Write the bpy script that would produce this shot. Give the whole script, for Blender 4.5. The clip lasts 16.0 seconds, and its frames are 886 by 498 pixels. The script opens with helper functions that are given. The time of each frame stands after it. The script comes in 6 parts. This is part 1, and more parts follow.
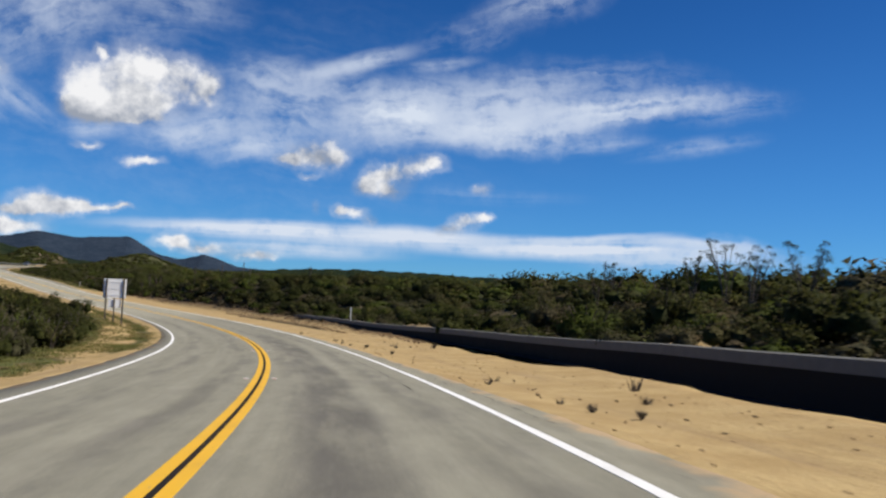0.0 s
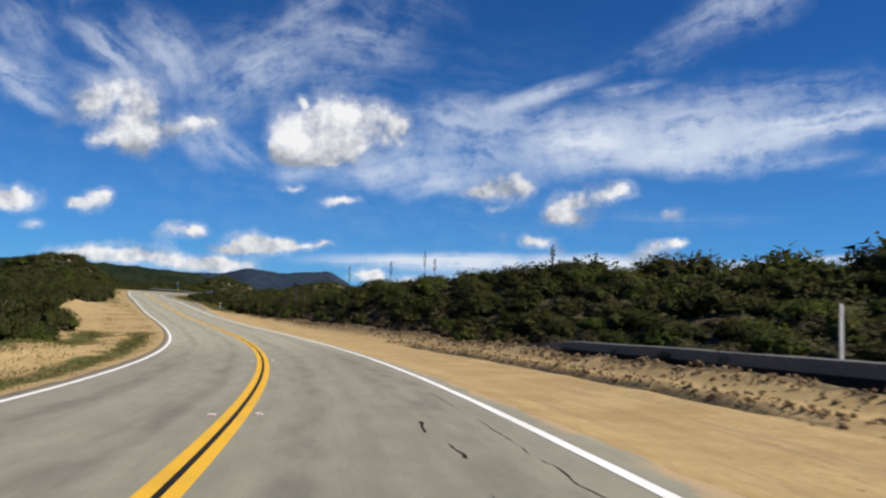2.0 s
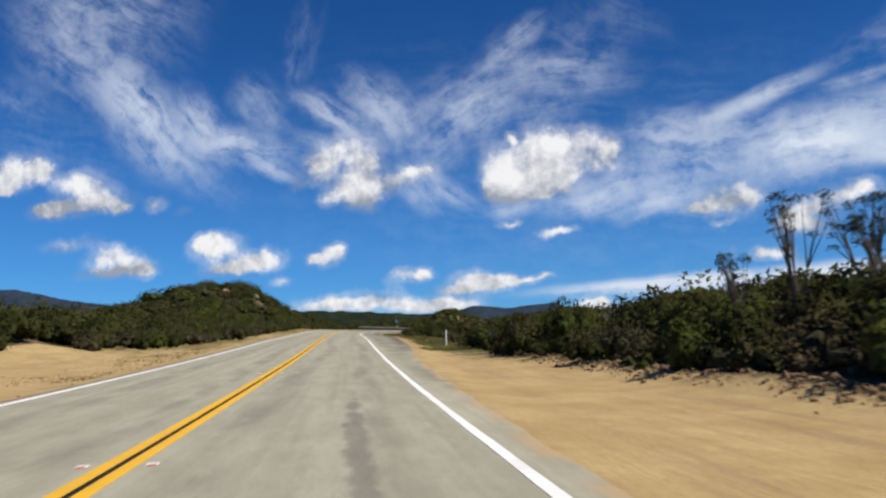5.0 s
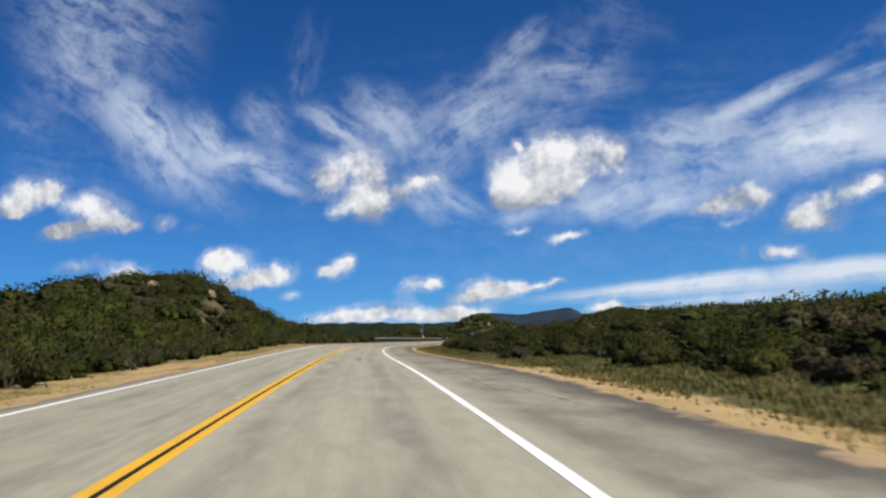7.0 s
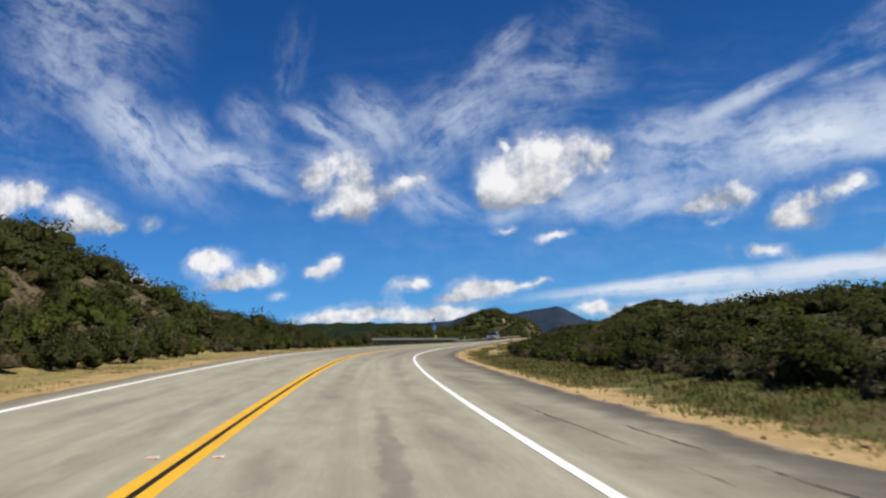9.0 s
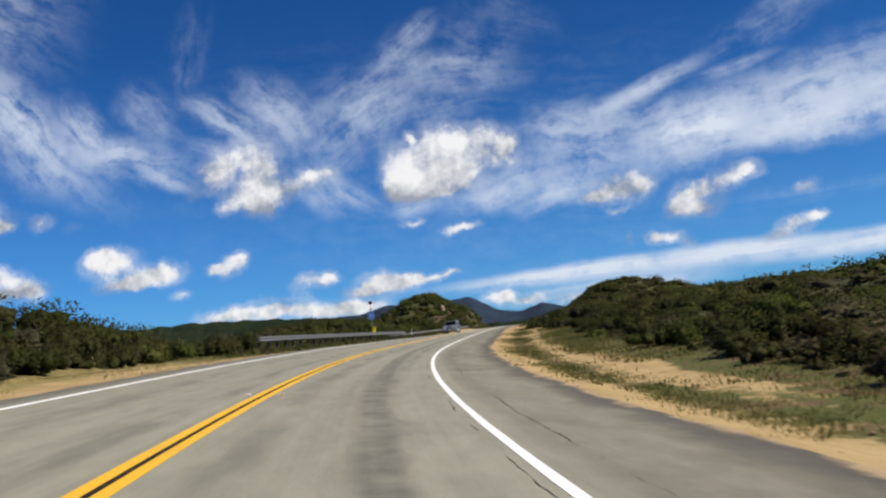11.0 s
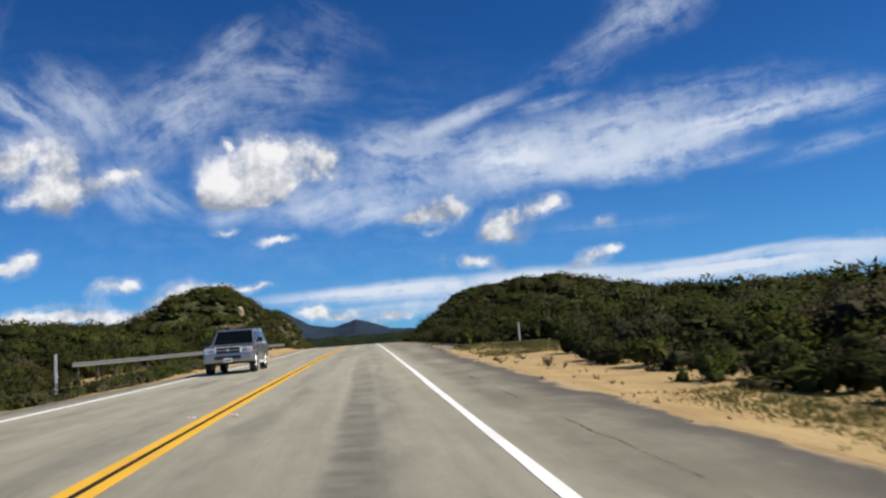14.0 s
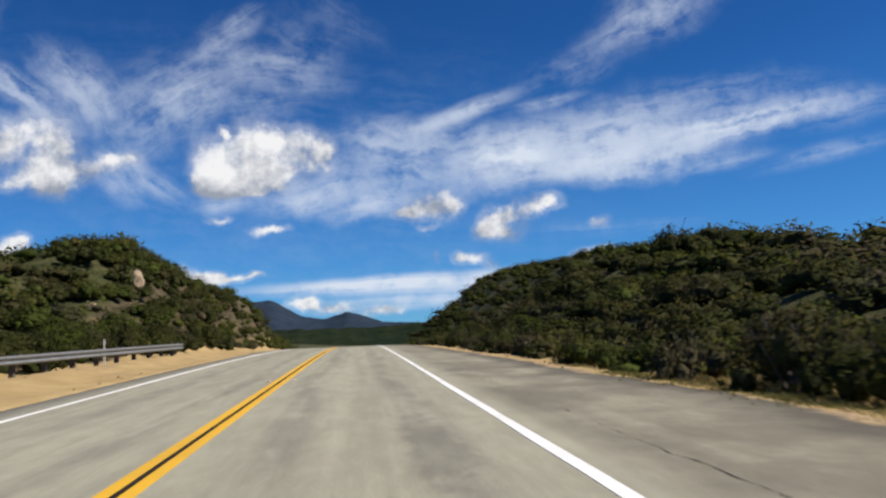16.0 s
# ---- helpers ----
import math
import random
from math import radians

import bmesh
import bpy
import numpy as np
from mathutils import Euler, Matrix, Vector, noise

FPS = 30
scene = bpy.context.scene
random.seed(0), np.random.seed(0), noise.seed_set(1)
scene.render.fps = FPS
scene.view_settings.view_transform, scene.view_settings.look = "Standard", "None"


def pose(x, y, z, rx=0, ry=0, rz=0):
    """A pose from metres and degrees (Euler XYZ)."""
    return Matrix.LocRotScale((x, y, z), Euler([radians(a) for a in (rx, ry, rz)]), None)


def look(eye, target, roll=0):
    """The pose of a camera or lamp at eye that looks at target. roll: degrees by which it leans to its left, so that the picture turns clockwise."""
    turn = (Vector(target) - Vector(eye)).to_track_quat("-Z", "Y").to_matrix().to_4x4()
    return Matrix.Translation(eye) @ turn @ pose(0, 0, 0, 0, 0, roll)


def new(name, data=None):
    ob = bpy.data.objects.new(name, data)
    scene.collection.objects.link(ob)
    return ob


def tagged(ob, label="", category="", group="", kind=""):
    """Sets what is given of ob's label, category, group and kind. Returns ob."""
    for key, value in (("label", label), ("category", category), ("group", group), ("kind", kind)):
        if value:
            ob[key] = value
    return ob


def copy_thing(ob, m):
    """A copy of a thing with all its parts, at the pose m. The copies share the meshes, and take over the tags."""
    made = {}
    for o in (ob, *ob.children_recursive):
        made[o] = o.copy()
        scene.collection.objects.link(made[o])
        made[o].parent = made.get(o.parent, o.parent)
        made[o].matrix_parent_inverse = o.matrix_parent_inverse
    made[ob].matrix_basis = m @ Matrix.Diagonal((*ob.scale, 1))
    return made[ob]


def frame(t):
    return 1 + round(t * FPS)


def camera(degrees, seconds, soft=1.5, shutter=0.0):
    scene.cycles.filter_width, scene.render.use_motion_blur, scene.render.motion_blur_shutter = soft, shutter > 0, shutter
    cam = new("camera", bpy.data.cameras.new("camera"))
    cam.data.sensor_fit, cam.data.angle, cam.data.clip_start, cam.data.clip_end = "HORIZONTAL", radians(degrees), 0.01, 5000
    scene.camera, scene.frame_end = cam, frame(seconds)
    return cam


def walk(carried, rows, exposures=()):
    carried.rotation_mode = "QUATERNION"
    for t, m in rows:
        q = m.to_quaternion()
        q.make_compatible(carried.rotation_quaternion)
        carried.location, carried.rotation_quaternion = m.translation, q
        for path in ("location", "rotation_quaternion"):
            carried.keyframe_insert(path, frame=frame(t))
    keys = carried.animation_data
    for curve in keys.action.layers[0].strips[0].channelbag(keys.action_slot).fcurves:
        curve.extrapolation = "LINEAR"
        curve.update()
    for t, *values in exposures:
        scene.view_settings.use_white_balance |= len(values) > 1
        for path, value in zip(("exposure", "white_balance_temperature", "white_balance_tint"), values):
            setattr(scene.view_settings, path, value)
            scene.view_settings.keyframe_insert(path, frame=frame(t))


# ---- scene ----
cam = camera(57.26, 16.0, soft=2.35, shutter=0.12)
PATH = [
    (0.0, pose(1.309, 0.189, 1.250, 93.123, -2.729, -0.326)),
    (0.5, pose(-0.374, 13.383, 0.591, 93.227, -1.998, 2.691)),
    (1.0, pose(-2.824, 26.462, 0.018, 93.666, -2.118, 5.964)),
    (1.5, pose(-6.085, 39.367, -0.439, 94.118, -1.656, 9.810)),
    (2.0, pose(-10.123, 52.051, -0.790, 94.698, -1.982, 12.988)),
    (2.5, pose(-14.860, 64.491, -1.050, 94.979, -1.962, 16.263)),
    (3.0, pose(-20.237, 76.673, -1.222, 95.361, -0.492, 19.361)),
    (3.5, pose(-26.262, 88.560, -1.305, 95.579, -0.861, 22.520)),
    (4.0, pose(-32.936, 100.096, -1.292, 96.052, 0.473, 25.640)),
    (4.5, pose(-40.102, 111.308, -1.189, 96.423, 1.547, 28.048)),
    (5.0, pose(-47.605, 122.270, -1.001, 96.905, 1.955, 28.911)),
    (5.5, pose(-55.277, 133.066, -0.721, 97.289, 2.307, 29.304)),
    (6.0, pose(-62.967, 143.830, -0.352, 97.513, 2.721, 29.571)),
    (6.5, pose(-70.679, 154.586, 0.092, 97.599, 3.175, 29.726)),
    (7.0, pose(-78.418, 165.326, 0.590, 97.572, 3.651, 29.781)),
    (7.5, pose(-86.193, 176.054, 1.086, 97.454, 4.127, 29.749)),
    (8.0, pose(-93.987, 186.769, 1.512, 97.347, 4.416, 29.657)),
    (8.5, pose(-101.723, 197.514, 1.880, 97.472, 4.094, 29.483)),
    (9.0, pose(-109.347, 208.329, 2.240, 97.505, 4.026, 28.898)),
    (9.5, pose(-116.808, 219.240, 2.617, 97.376, 4.347, 27.860)),
    (10.0, pose(-124.058, 230.279, 3.015, 97.130, 4.898, 26.428)),
    (10.5, pose(-131.046, 241.479, 3.383, 96.810, 5.520, 24.659)),
    (11.0, pose(-137.707, 252.858, 3.668, 96.461, 6.053, 22.613)),
    (11.5, pose(-143.914, 264.452, 3.916, 96.287, 6.261, 20.143)),
    (12.0, pose(-149.521, 276.332, 4.169, 96.573, 5.894, 16.810)),
    (12.5, pose(-154.466, 288.497, 4.417, 96.277, 5.637, 13.625)),
    (13.0, pose(-158.752, 300.924, 4.656, 96.307, 5.590, 10.970)),
    (13.5, pose(-162.602, 313.537, 4.910, 96.295, 5.393, 10.073)),
    (14.0, pose(-166.239, 326.240, 5.183, 96.460, 4.327, 9.331)),
    (14.5, pose(-169.765, 338.991, 5.456, 96.342, 3.657, 8.827)),
    (15.0, pose(-173.248, 351.767, 5.696, 96.423, 3.436, 8.783)),
    (15.5, pose(-176.704, 364.554, 5.897, 96.313, 2.867, 8.745)),
    (16.0, pose(-180.159, 377.345, 6.082, 96.110, 2.449, 8.673)),
]
walk(cam, PATH)

# ---- daylight ----
SUN_HEADING, SUN_HEIGHT = radians(90), radians(49)   # clockwise from +y, over the horizon
sun_way = Vector((math.sin(SUN_HEADING) * math.cos(SUN_HEIGHT), math.cos(SUN_HEADING) * math.cos(SUN_HEIGHT), math.sin(SUN_HEIGHT)))
sun = new("sun", bpy.data.lights.new("sun", "SUN"))
sun.data.energy, sun.data.angle, sun.data.color = 5.8, radians(0.6), (1.0, 0.93, 0.81)
sun.matrix_world = look((60, 0, 120), Vector((60, 0, 120)) - sun_way)

world = bpy.data.worlds.new("sky")
scene.world = world
world.use_nodes = True


class Nodes:
    """Short forms for building a node tree."""

    def __init__(self, tree):
        self.tree = tree
        tree.nodes.clear()

    def add(self, kind):
        return self.tree.nodes.new(kind)

    def put(self, socket, value):
        if isinstance(value, bpy.types.NodeSocket):
            self.tree.links.new(value, socket)
        elif value is not None:
            socket.default_value = value

    def math(self, operation, a, b=None, c=None, clamp=False):
        node = self.add("ShaderNodeMath")
        node.operation, node.use_clamp = operation, clamp
        for socket, value in zip(node.inputs, (a, b, c)):
            self.put(socket, value)
        return node.outputs[0]

    def vector(self, operation, a, b=None):
        node = self.add("ShaderNodeVectorMath")
        node.operation = operation
        for socket, value in zip(node.inputs, (a, b)):
            self.put(socket, value)
        return node.outputs["Value"] if operation in ("DOT_PRODUCT", "LENGTH") else node.outputs[0]

    def noise(self, at, scale, detail=4.0, rough=0.55, warp=0.0, colour=False):
        node = self.add("ShaderNodeTexNoise")
        self.put(node.inputs["Vector"], at)
        for key, value in (("Scale", scale), ("Detail", detail), ("Roughness", rough), ("Distortion", warp)):
            self.put(node.inputs[key], value)
        return node.outputs["Color" if colour else "Fac"]

    def remap(self, value, low, high, to_low=0.0, to_high=1.0, smooth=True):
        node = self.add("ShaderNodeMapRange")
        node.interpolation_type = "SMOOTHSTEP" if smooth else "LINEAR"
        for socket, v in zip(node.inputs, (value, low, high, to_low, to_high)):
            self.put(socket, v)
        return node.outputs[0]

    def mix(self, factor, a, b, mode="MIX"):
        node = self.add("ShaderNodeMix")
        node.data_type, node.blend_type = "RGBA", mode
        for socket, value in ((node.inputs[0], factor), (node.inputs[6], a), (node.inputs[7], b)):
            self.put(socket, (*value, 1) if isinstance(value, tuple) and len(value) == 3 else value)
        return node.outputs[2]

    def mapping(self, at, place=(0, 0, 0), turn=0.0, size=(1, 1, 1)):
        node = self.add("ShaderNodeMapping")
        node.vector_type = "TEXTURE"
        self.put(node.inputs["Vector"], at)
        node.inputs["Location"].default_value, node.inputs["Rotation"].default_value = place, (0, 0, turn)
        node.inputs["Scale"].default_value = size
        return node.outputs[0]


# Clouds by where they stand in the sky, on a plane one unit off that faces SKY_VIEW:
# heaps by across, up, half width, half height, strength and light; veils with their lean in degrees before the strength.
SKY_VIEW = ((-0.27898, 0.95637, 0.08679), (0.95999, 0.28004, 0.00000), (0.02431, -0.08332, 0.99623))
HEAPS_A = [
    (-0.135, 0.137, 0.031, 0.030, 1.00, 1.00),
    (-0.092, 0.152, 0.034, 0.035, 1.00, 1.00),
    (-0.036, 0.152, 0.040, 0.029, 0.95, 0.85),
    (-0.004, 0.141, 0.016, 0.021, 0.80, 0.80),
    (-0.109, 0.112, 0.049, 0.023, 1.00, 0.72),
    (-0.139, 0.102, 0.025, 0.013, 0.80, 0.35),
    (-0.075, 0.108, 0.034, 0.022, 0.95, 0.90),
    (-0.124, 0.169, 0.008, 0.009, 0.90, 1.00),
    (-0.032, 0.124, 0.037, 0.019, 0.55, 0.60),
    (-0.097, 0.097, 0.040, 0.009, 0.70, 0.30),
    (-0.341, 0.169, 0.046, 0.026, 1.00, 0.95),
    (-0.382, 0.152, 0.026, 0.023, 0.85, 0.60),
    (-0.312, 0.144, 0.029, 0.025, 1.00, 0.70),
    (-0.345, 0.125, 0.034, 0.021, 1.00, 0.75),
    (-0.320, 0.104, 0.025, 0.014, 0.90, 0.40),
    (-0.291, 0.123, 0.021, 0.016, 0.80, 0.60),
]
HEAPS_B = [
    (-0.252, 0.136, 0.030, 0.014, 0.85, 0.80),
    (-0.370, 0.109, 0.016, 0.009, 0.80, 0.80),
    (-0.229, 0.141, 0.013, 0.009, 0.60, 0.80),
    (-0.411, 0.137, 0.013, 0.013, 0.60, 0.45),
    (0.107, 0.073, 0.024, 0.018, 0.90, 0.75),
    (0.139, 0.073, 0.024, 0.021, 0.85, 0.70),
    (0.087, 0.066, 0.017, 0.010, 0.90, 0.65),
    (0.157, 0.074, 0.015, 0.011, 0.50, 0.60),
    (0.204, 0.052, 0.023, 0.018, 0.95, 0.90),
    (0.185, 0.042, 0.015, 0.011, 0.90, 0.55),
    (0.235, 0.062, 0.023, 0.020, 0.75, 0.45),
    (0.260, 0.075, 0.020, 0.016, 0.95, 0.95),
    (0.281, 0.079, 0.015, 0.012, 0.90, 0.95),
    (0.227, 0.037, 0.024, 0.012, 0.65, 0.35),
    (0.175, 0.007, 0.023, 0.009, 0.95, 0.90),
    (0.156, 0.011, 0.011, 0.008, 0.80, 0.85),
]
HEAPS_C = [
    (0.198, -0.002, 0.012, 0.007, 0.70, 0.60),
    (0.129, 0.011, 0.007, 0.011, 0.35, 0.50),
    (0.117, 0.050, 0.013, 0.005, 0.80, 0.90),
    (-0.074, 0.050, 0.025, 0.007, 0.90, 0.95),
    (-0.132, 0.064, 0.019, 0.005, 0.80, 0.95),
    (-0.839, 0.182, 0.051, 0.023, 1.00, 0.90),
    (-0.802, 0.182, 0.032, 0.017, 0.95, 0.90),
    (-0.860, 0.164, 0.030, 0.012, 0.80, 0.45),
    (-0.738, 0.162, 0.045, 0.020, 1.00, 1.00),
    (-0.704, 0.142, 0.037, 0.022, 1.00, 0.85),
    (-0.732, 0.126, 0.079, 0.015, 1.00, 0.45),
    (-0.787, 0.127, 0.034, 0.012, 0.90, 0.50),
    (-0.670, 0.119, 0.016, 0.010, 0.70, 0.50),
    (-0.617, 0.121, 0.022, 0.012, 0.70, 0.60),
    (-0.575, 0.109, 0.016, 0.008, 0.35, 0.50),
    (-0.529, 0.054, 0.041, 0.022, 1.00, 1.00),
]
HEAPS_D = [
    (-0.545, 0.063, 0.024, 0.015, 1.00, 1.00),
    (-0.456, 0.036, 0.030, 0.016, 1.00, 0.95),
    (-0.489, 0.035, 0.030, 0.013, 0.95, 0.70),
    (-0.439, 0.007, 0.017, 0.008, 0.60, 0.80),
    (-0.515, 0.026, 0.042, 0.010, 0.90, 0.50),
    (-0.369, 0.035, 0.025, 0.014, 0.80, 0.75),
    (-0.356, 0.045, 0.012, 0.010, 0.80, 0.90),
    (-0.392, 0.037, 0.015, 0.007, 0.60, 0.70),
    (-0.265, 0.004, 0.031, 0.012, 0.90, 0.85),
    (-0.246, 0.006, 0.011, 0.009, 0.80, 0.95),
    (-0.188, -0.003, 0.029, 0.013, 1.00, 0.95),
    (-0.157, -0.010, 0.040, 0.011, 1.00, 0.85),
    (-0.114, -0.006, 0.033, 0.006, 0.90, 0.95),
    (-0.093, -0.003, 0.012, 0.004, 0.70, 0.95),
    (-0.207, -0.014, 0.028, 0.008, 0.90, 0.50),
    (-0.390, -0.026, 0.040, 0.012, 0.95, 0.85),
]
HEAPS_E = [
    (-0.343, -0.025, 0.038, 0.014, 1.00, 0.85),
    (-0.298, -0.028, 0.040, 0.014, 1.00, 0.85),
    (-0.246, -0.035, 0.037, 0.012, 1.00, 0.80),
    (-0.202, -0.033, 0.037, 0.012, 0.95, 0.80),
    (-0.025, -0.038, 0.012, 0.009, 0.90, 1.00),
    (-0.692, 0.052, 0.043, 0.019, 1.00, 0.95),
    (-0.641, 0.038, 0.024, 0.016, 1.00, 0.80),
    (-0.684, 0.032, 0.067, 0.010, 0.90, 0.40),
    (-0.753, 0.075, 0.055, 0.012, 0.55, 0.55),
    (0.300, -0.006, 0.019, 0.009, 0.90, 0.60),
    (0.323, 0.007, 0.023, 0.010, 0.95, 0.90),
    (0.348, 0.015, 0.014, 0.007, 0.90, 1.00),
    (0.340, 0.052, 0.017, 0.009, 0.55, 0.60),
    (-0.041, -0.041, 0.021, 0.009, 0.95, 0.95),
    (-0.003, -0.048, 0.036, 0.008, 0.90, 0.85),
    (0.058, -0.051, 0.037, 0.008, 0.90, 0.80),
]
VEILS_A = [
    (-0.695, 0.436, 0.117, 0.095, -32, 0.55),
    (-0.737, 0.357, 0.087, 0.059, -42, 0.50),
    (-0.636, 0.246, 0.086, 0.038, -47, 1.00),
    (-0.593, 0.207, 0.086, 0.024, -42, 0.55),
    (-0.543, 0.232, 0.042, 0.024, -51, 0.85),
    (-0.497, 0.193, 0.064, 0.019, -17, 0.85),
    (-0.455, 0.241, 0.037, 0.023, -54, 0.55),
    (-0.465, 0.177, 0.051, 0.009, -33, 0.70),
    (-0.448, 0.157, 0.025, 0.008, -32, 0.90),
    (-0.826, 0.292, 0.048, 0.022, -33, 0.30),
    (-0.391, 0.315, 0.049, 0.020, 80, 0.28),
    (-0.351, 0.212, 0.051, 0.015, -33, 0.85),
    (-0.294, 0.223, 0.041, 0.027, -54, 0.70),
    (-0.371, 0.184, 0.033, 0.010, -20, 0.55),
    (-0.262, 0.200, 0.035, 0.025, -55, 0.60),
    (-0.179, 0.212, 0.062, 0.037, 29, 0.60),
]
VEILS_B = [
    (-0.181, 0.190, 0.058, 0.032, 24, 0.50),
    (-0.069, 0.255, 0.069, 0.015, -3, 0.55),
    (-0.060, 0.231, 0.066, 0.012, -4, 0.55),
    (-0.102, 0.301, 0.023, 0.012, 34, 0.70),
    (-0.126, 0.276, 0.031, 0.022, 30, 0.50),
    (-0.084, 0.202, 0.046, 0.018, 3, 0.42),
    (-0.027, 0.281, 0.040, 0.017, -24, 0.35),
    (0.009, 0.306, 0.047, 0.021, -27, 0.20),
    (0.067, 0.158, 0.042, 0.023, -1, 0.65),
    (0.090, 0.131, 0.054, 0.034, -9, 0.70),
    (0.176, 0.194, 0.048, 0.009, 20, 1.00),
    (0.124, 0.174, 0.033, 0.012, 13, 0.75),
    (0.147, 0.155, 0.039, 0.016, 12, 0.60),
    (-0.029, 0.089, 0.042, 0.017, 12, 0.90),
    (0.047, 0.084, 0.045, 0.017, 15, 0.90),
    (0.009, 0.108, 0.044, 0.019, 7, 0.65),
]
VEILS_C = [
    (-0.127, 0.082, 0.029, 0.010, 8, 0.75),
    (-0.203, 0.108, 0.033, 0.011, -34, 0.65),
    (-0.237, 0.120, 0.030, 0.022, -53, 0.70),
    (-0.783, 0.204, 0.094, 0.048, -14, 0.20),
    (-0.091, 0.147, 0.346, 0.111, -4, 0.14),
    (-0.023, 0.047, 0.267, 0.066, -5, 0.10),
    (0.228, 0.132, 0.067, 0.027, 7, 1.40),
    (0.349, 0.161, 0.098, 0.031, 3, 1.00),
    (0.344, 0.132, 0.140, 0.023, 6, 1.30),
    (0.520, 0.169, 0.155, 0.015, 12, 1.30),
    (0.452, 0.194, 0.157, 0.026, 8, 0.50),
    (0.658, 0.135, 0.076, 0.011, 12, 0.50),
    (0.502, 0.122, 0.060, 0.009, 11, 0.60),
    (0.688, 0.194, 0.084, 0.022, 11, 0.35),
    (0.404, 0.304, 0.069, 0.024, 24, 0.60),
    (0.313, 0.244, 0.069, 0.022, 20, 0.32),
]
VEILS_D = [
    (0.276, 0.204, 0.038, 0.006, 12, 0.65),
    (0.445, 0.340, 0.070, 0.034, 24, 0.50),
    (0.077, -0.021, 0.133, 0.008, 1, 1.80),
    (0.212, -0.019, 0.145, 0.010, 1, 1.80),
    (0.468, -0.019, 0.186, 0.011, 2, 1.80),
    (0.481, -0.007, 0.102, 0.005, 6, 1.20),
    (0.663, -0.001, 0.089, 0.006, -0, 1.10),
    (0.651, -0.019, 0.141, 0.016, 1, 1.00),
    (0.116, -0.041, 0.092, 0.009, 0, 1.00),
    (0.326, 0.042, 0.112, 0.009, 3, 0.22),
]


def build_sky():
    n = Nodes(world.node_tree)
    sky = n.add("ShaderNodeTexSky")
    sky.sky_type = "NISHITA"
    sky.sun_disc, sky.sun_elevation, sky.sun_rotation = False, SUN_HEIGHT, SUN_HEADING
    sky.altitude, sky.air_density, sky.dust_density, sky.ozone_density = 3000, 1.0, 0.5, 3.0
    deep = n.add("ShaderNodeHueSaturation")
    deep.inputs["Saturation"].default_value = 1.22
    n.put(deep.inputs["Color"], sky.outputs[0])
    blue = n.mix(1.0, deep.outputs[0], SKY_TINT, "MULTIPLY")
    way = n.add("ShaderNodeTexCoord").outputs["Generated"]
    ahead, right, above = (Vector(v) for v in SKY_VIEW)
    depth = n.math("MAXIMUM", n.vector("DOT_PRODUCT", way, tuple(ahead)), 0.02)
    flat = n.add("ShaderNodeCombineXYZ")
    n.put(flat.inputs[0], n.math("DIVIDE", n.vector("DOT_PRODUCT", way, tuple(right)), depth))
    n.put(flat.inputs[1], n.math("DIVIDE", n.vector("DOT_PRODUCT", way, tuple(above)), depth))
    flat = flat.outputs[0]
    def warp(at, scale, amount, detail):
        shift = n.add("ShaderNodeVectorMath")
        shift.operation = "SCALE"
        n.put(shift.inputs[0], n.vector("SUBTRACT", n.noise(flat, scale, detail, 0.6, colour=True), (0.5, 0.5, 0.5)))
        shift.inputs["Scale"].default_value = amount
        return n.vector("ADD", at, shift.outputs[0])

    loose = warp(flat, 7.0, 0.012, 3.0)
    bent = warp(warp(loose, 18.0, 0.026, 5.0), 60.0, 0.016, 4.0)
    drawn = warp(warp(loose, 6.0, 0.060, 5.0), 26.0, 0.022, 5.0)
    small = warp(loose, 38.0, 0.020, 5.0)
    tilt = radians(HEAP_TILT)
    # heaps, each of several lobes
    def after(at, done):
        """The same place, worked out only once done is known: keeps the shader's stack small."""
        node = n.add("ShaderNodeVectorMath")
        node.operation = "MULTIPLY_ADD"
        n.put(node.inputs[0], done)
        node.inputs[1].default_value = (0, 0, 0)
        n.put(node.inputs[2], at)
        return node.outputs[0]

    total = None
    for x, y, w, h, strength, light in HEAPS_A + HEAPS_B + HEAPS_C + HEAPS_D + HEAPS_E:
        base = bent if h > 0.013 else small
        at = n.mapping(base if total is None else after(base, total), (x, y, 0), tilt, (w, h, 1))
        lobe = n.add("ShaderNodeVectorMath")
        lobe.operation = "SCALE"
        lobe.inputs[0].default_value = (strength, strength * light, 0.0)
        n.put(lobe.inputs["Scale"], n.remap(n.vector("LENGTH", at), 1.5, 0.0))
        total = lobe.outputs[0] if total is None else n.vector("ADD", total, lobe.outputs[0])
    both = n.add("ShaderNodeSeparateXYZ")
    n.put(both.inputs[0], total)
    weight, glow = both.outputs[0], both.outputs[1]
    heap = n.math("MINIMUM", weight, 1.15)
    billow = n.noise(loose, 16.0, 9.0, 0.60)
    beside = n.noise(n.vector("ADD", loose, (0.008, 0.014, 0.0)), 16.0, 9.0, 0.60)
    heap_cover = n.remap(n.math("ADD", heap, n.math("MULTIPLY_ADD", billow, 2.3, -1.35)), 0.02, 0.92)
    heap_cover = n.math("MULTIPLY", heap_cover, n.remap(heap, 0.03, 0.42))
    heap_cover = n.math("MAXIMUM", heap_cover, n.math("MULTIPLY", n.remap(heap, 0.0, 0.5), n.math("MULTIPLY", billow, 0.5)))
    relief_light = n.math("MULTIPLY", n.math("SUBTRACT", billow, beside), 3.4)
    share_lit = n.math("DIVIDE", glow, n.math("MAXIMUM", weight, 0.05))
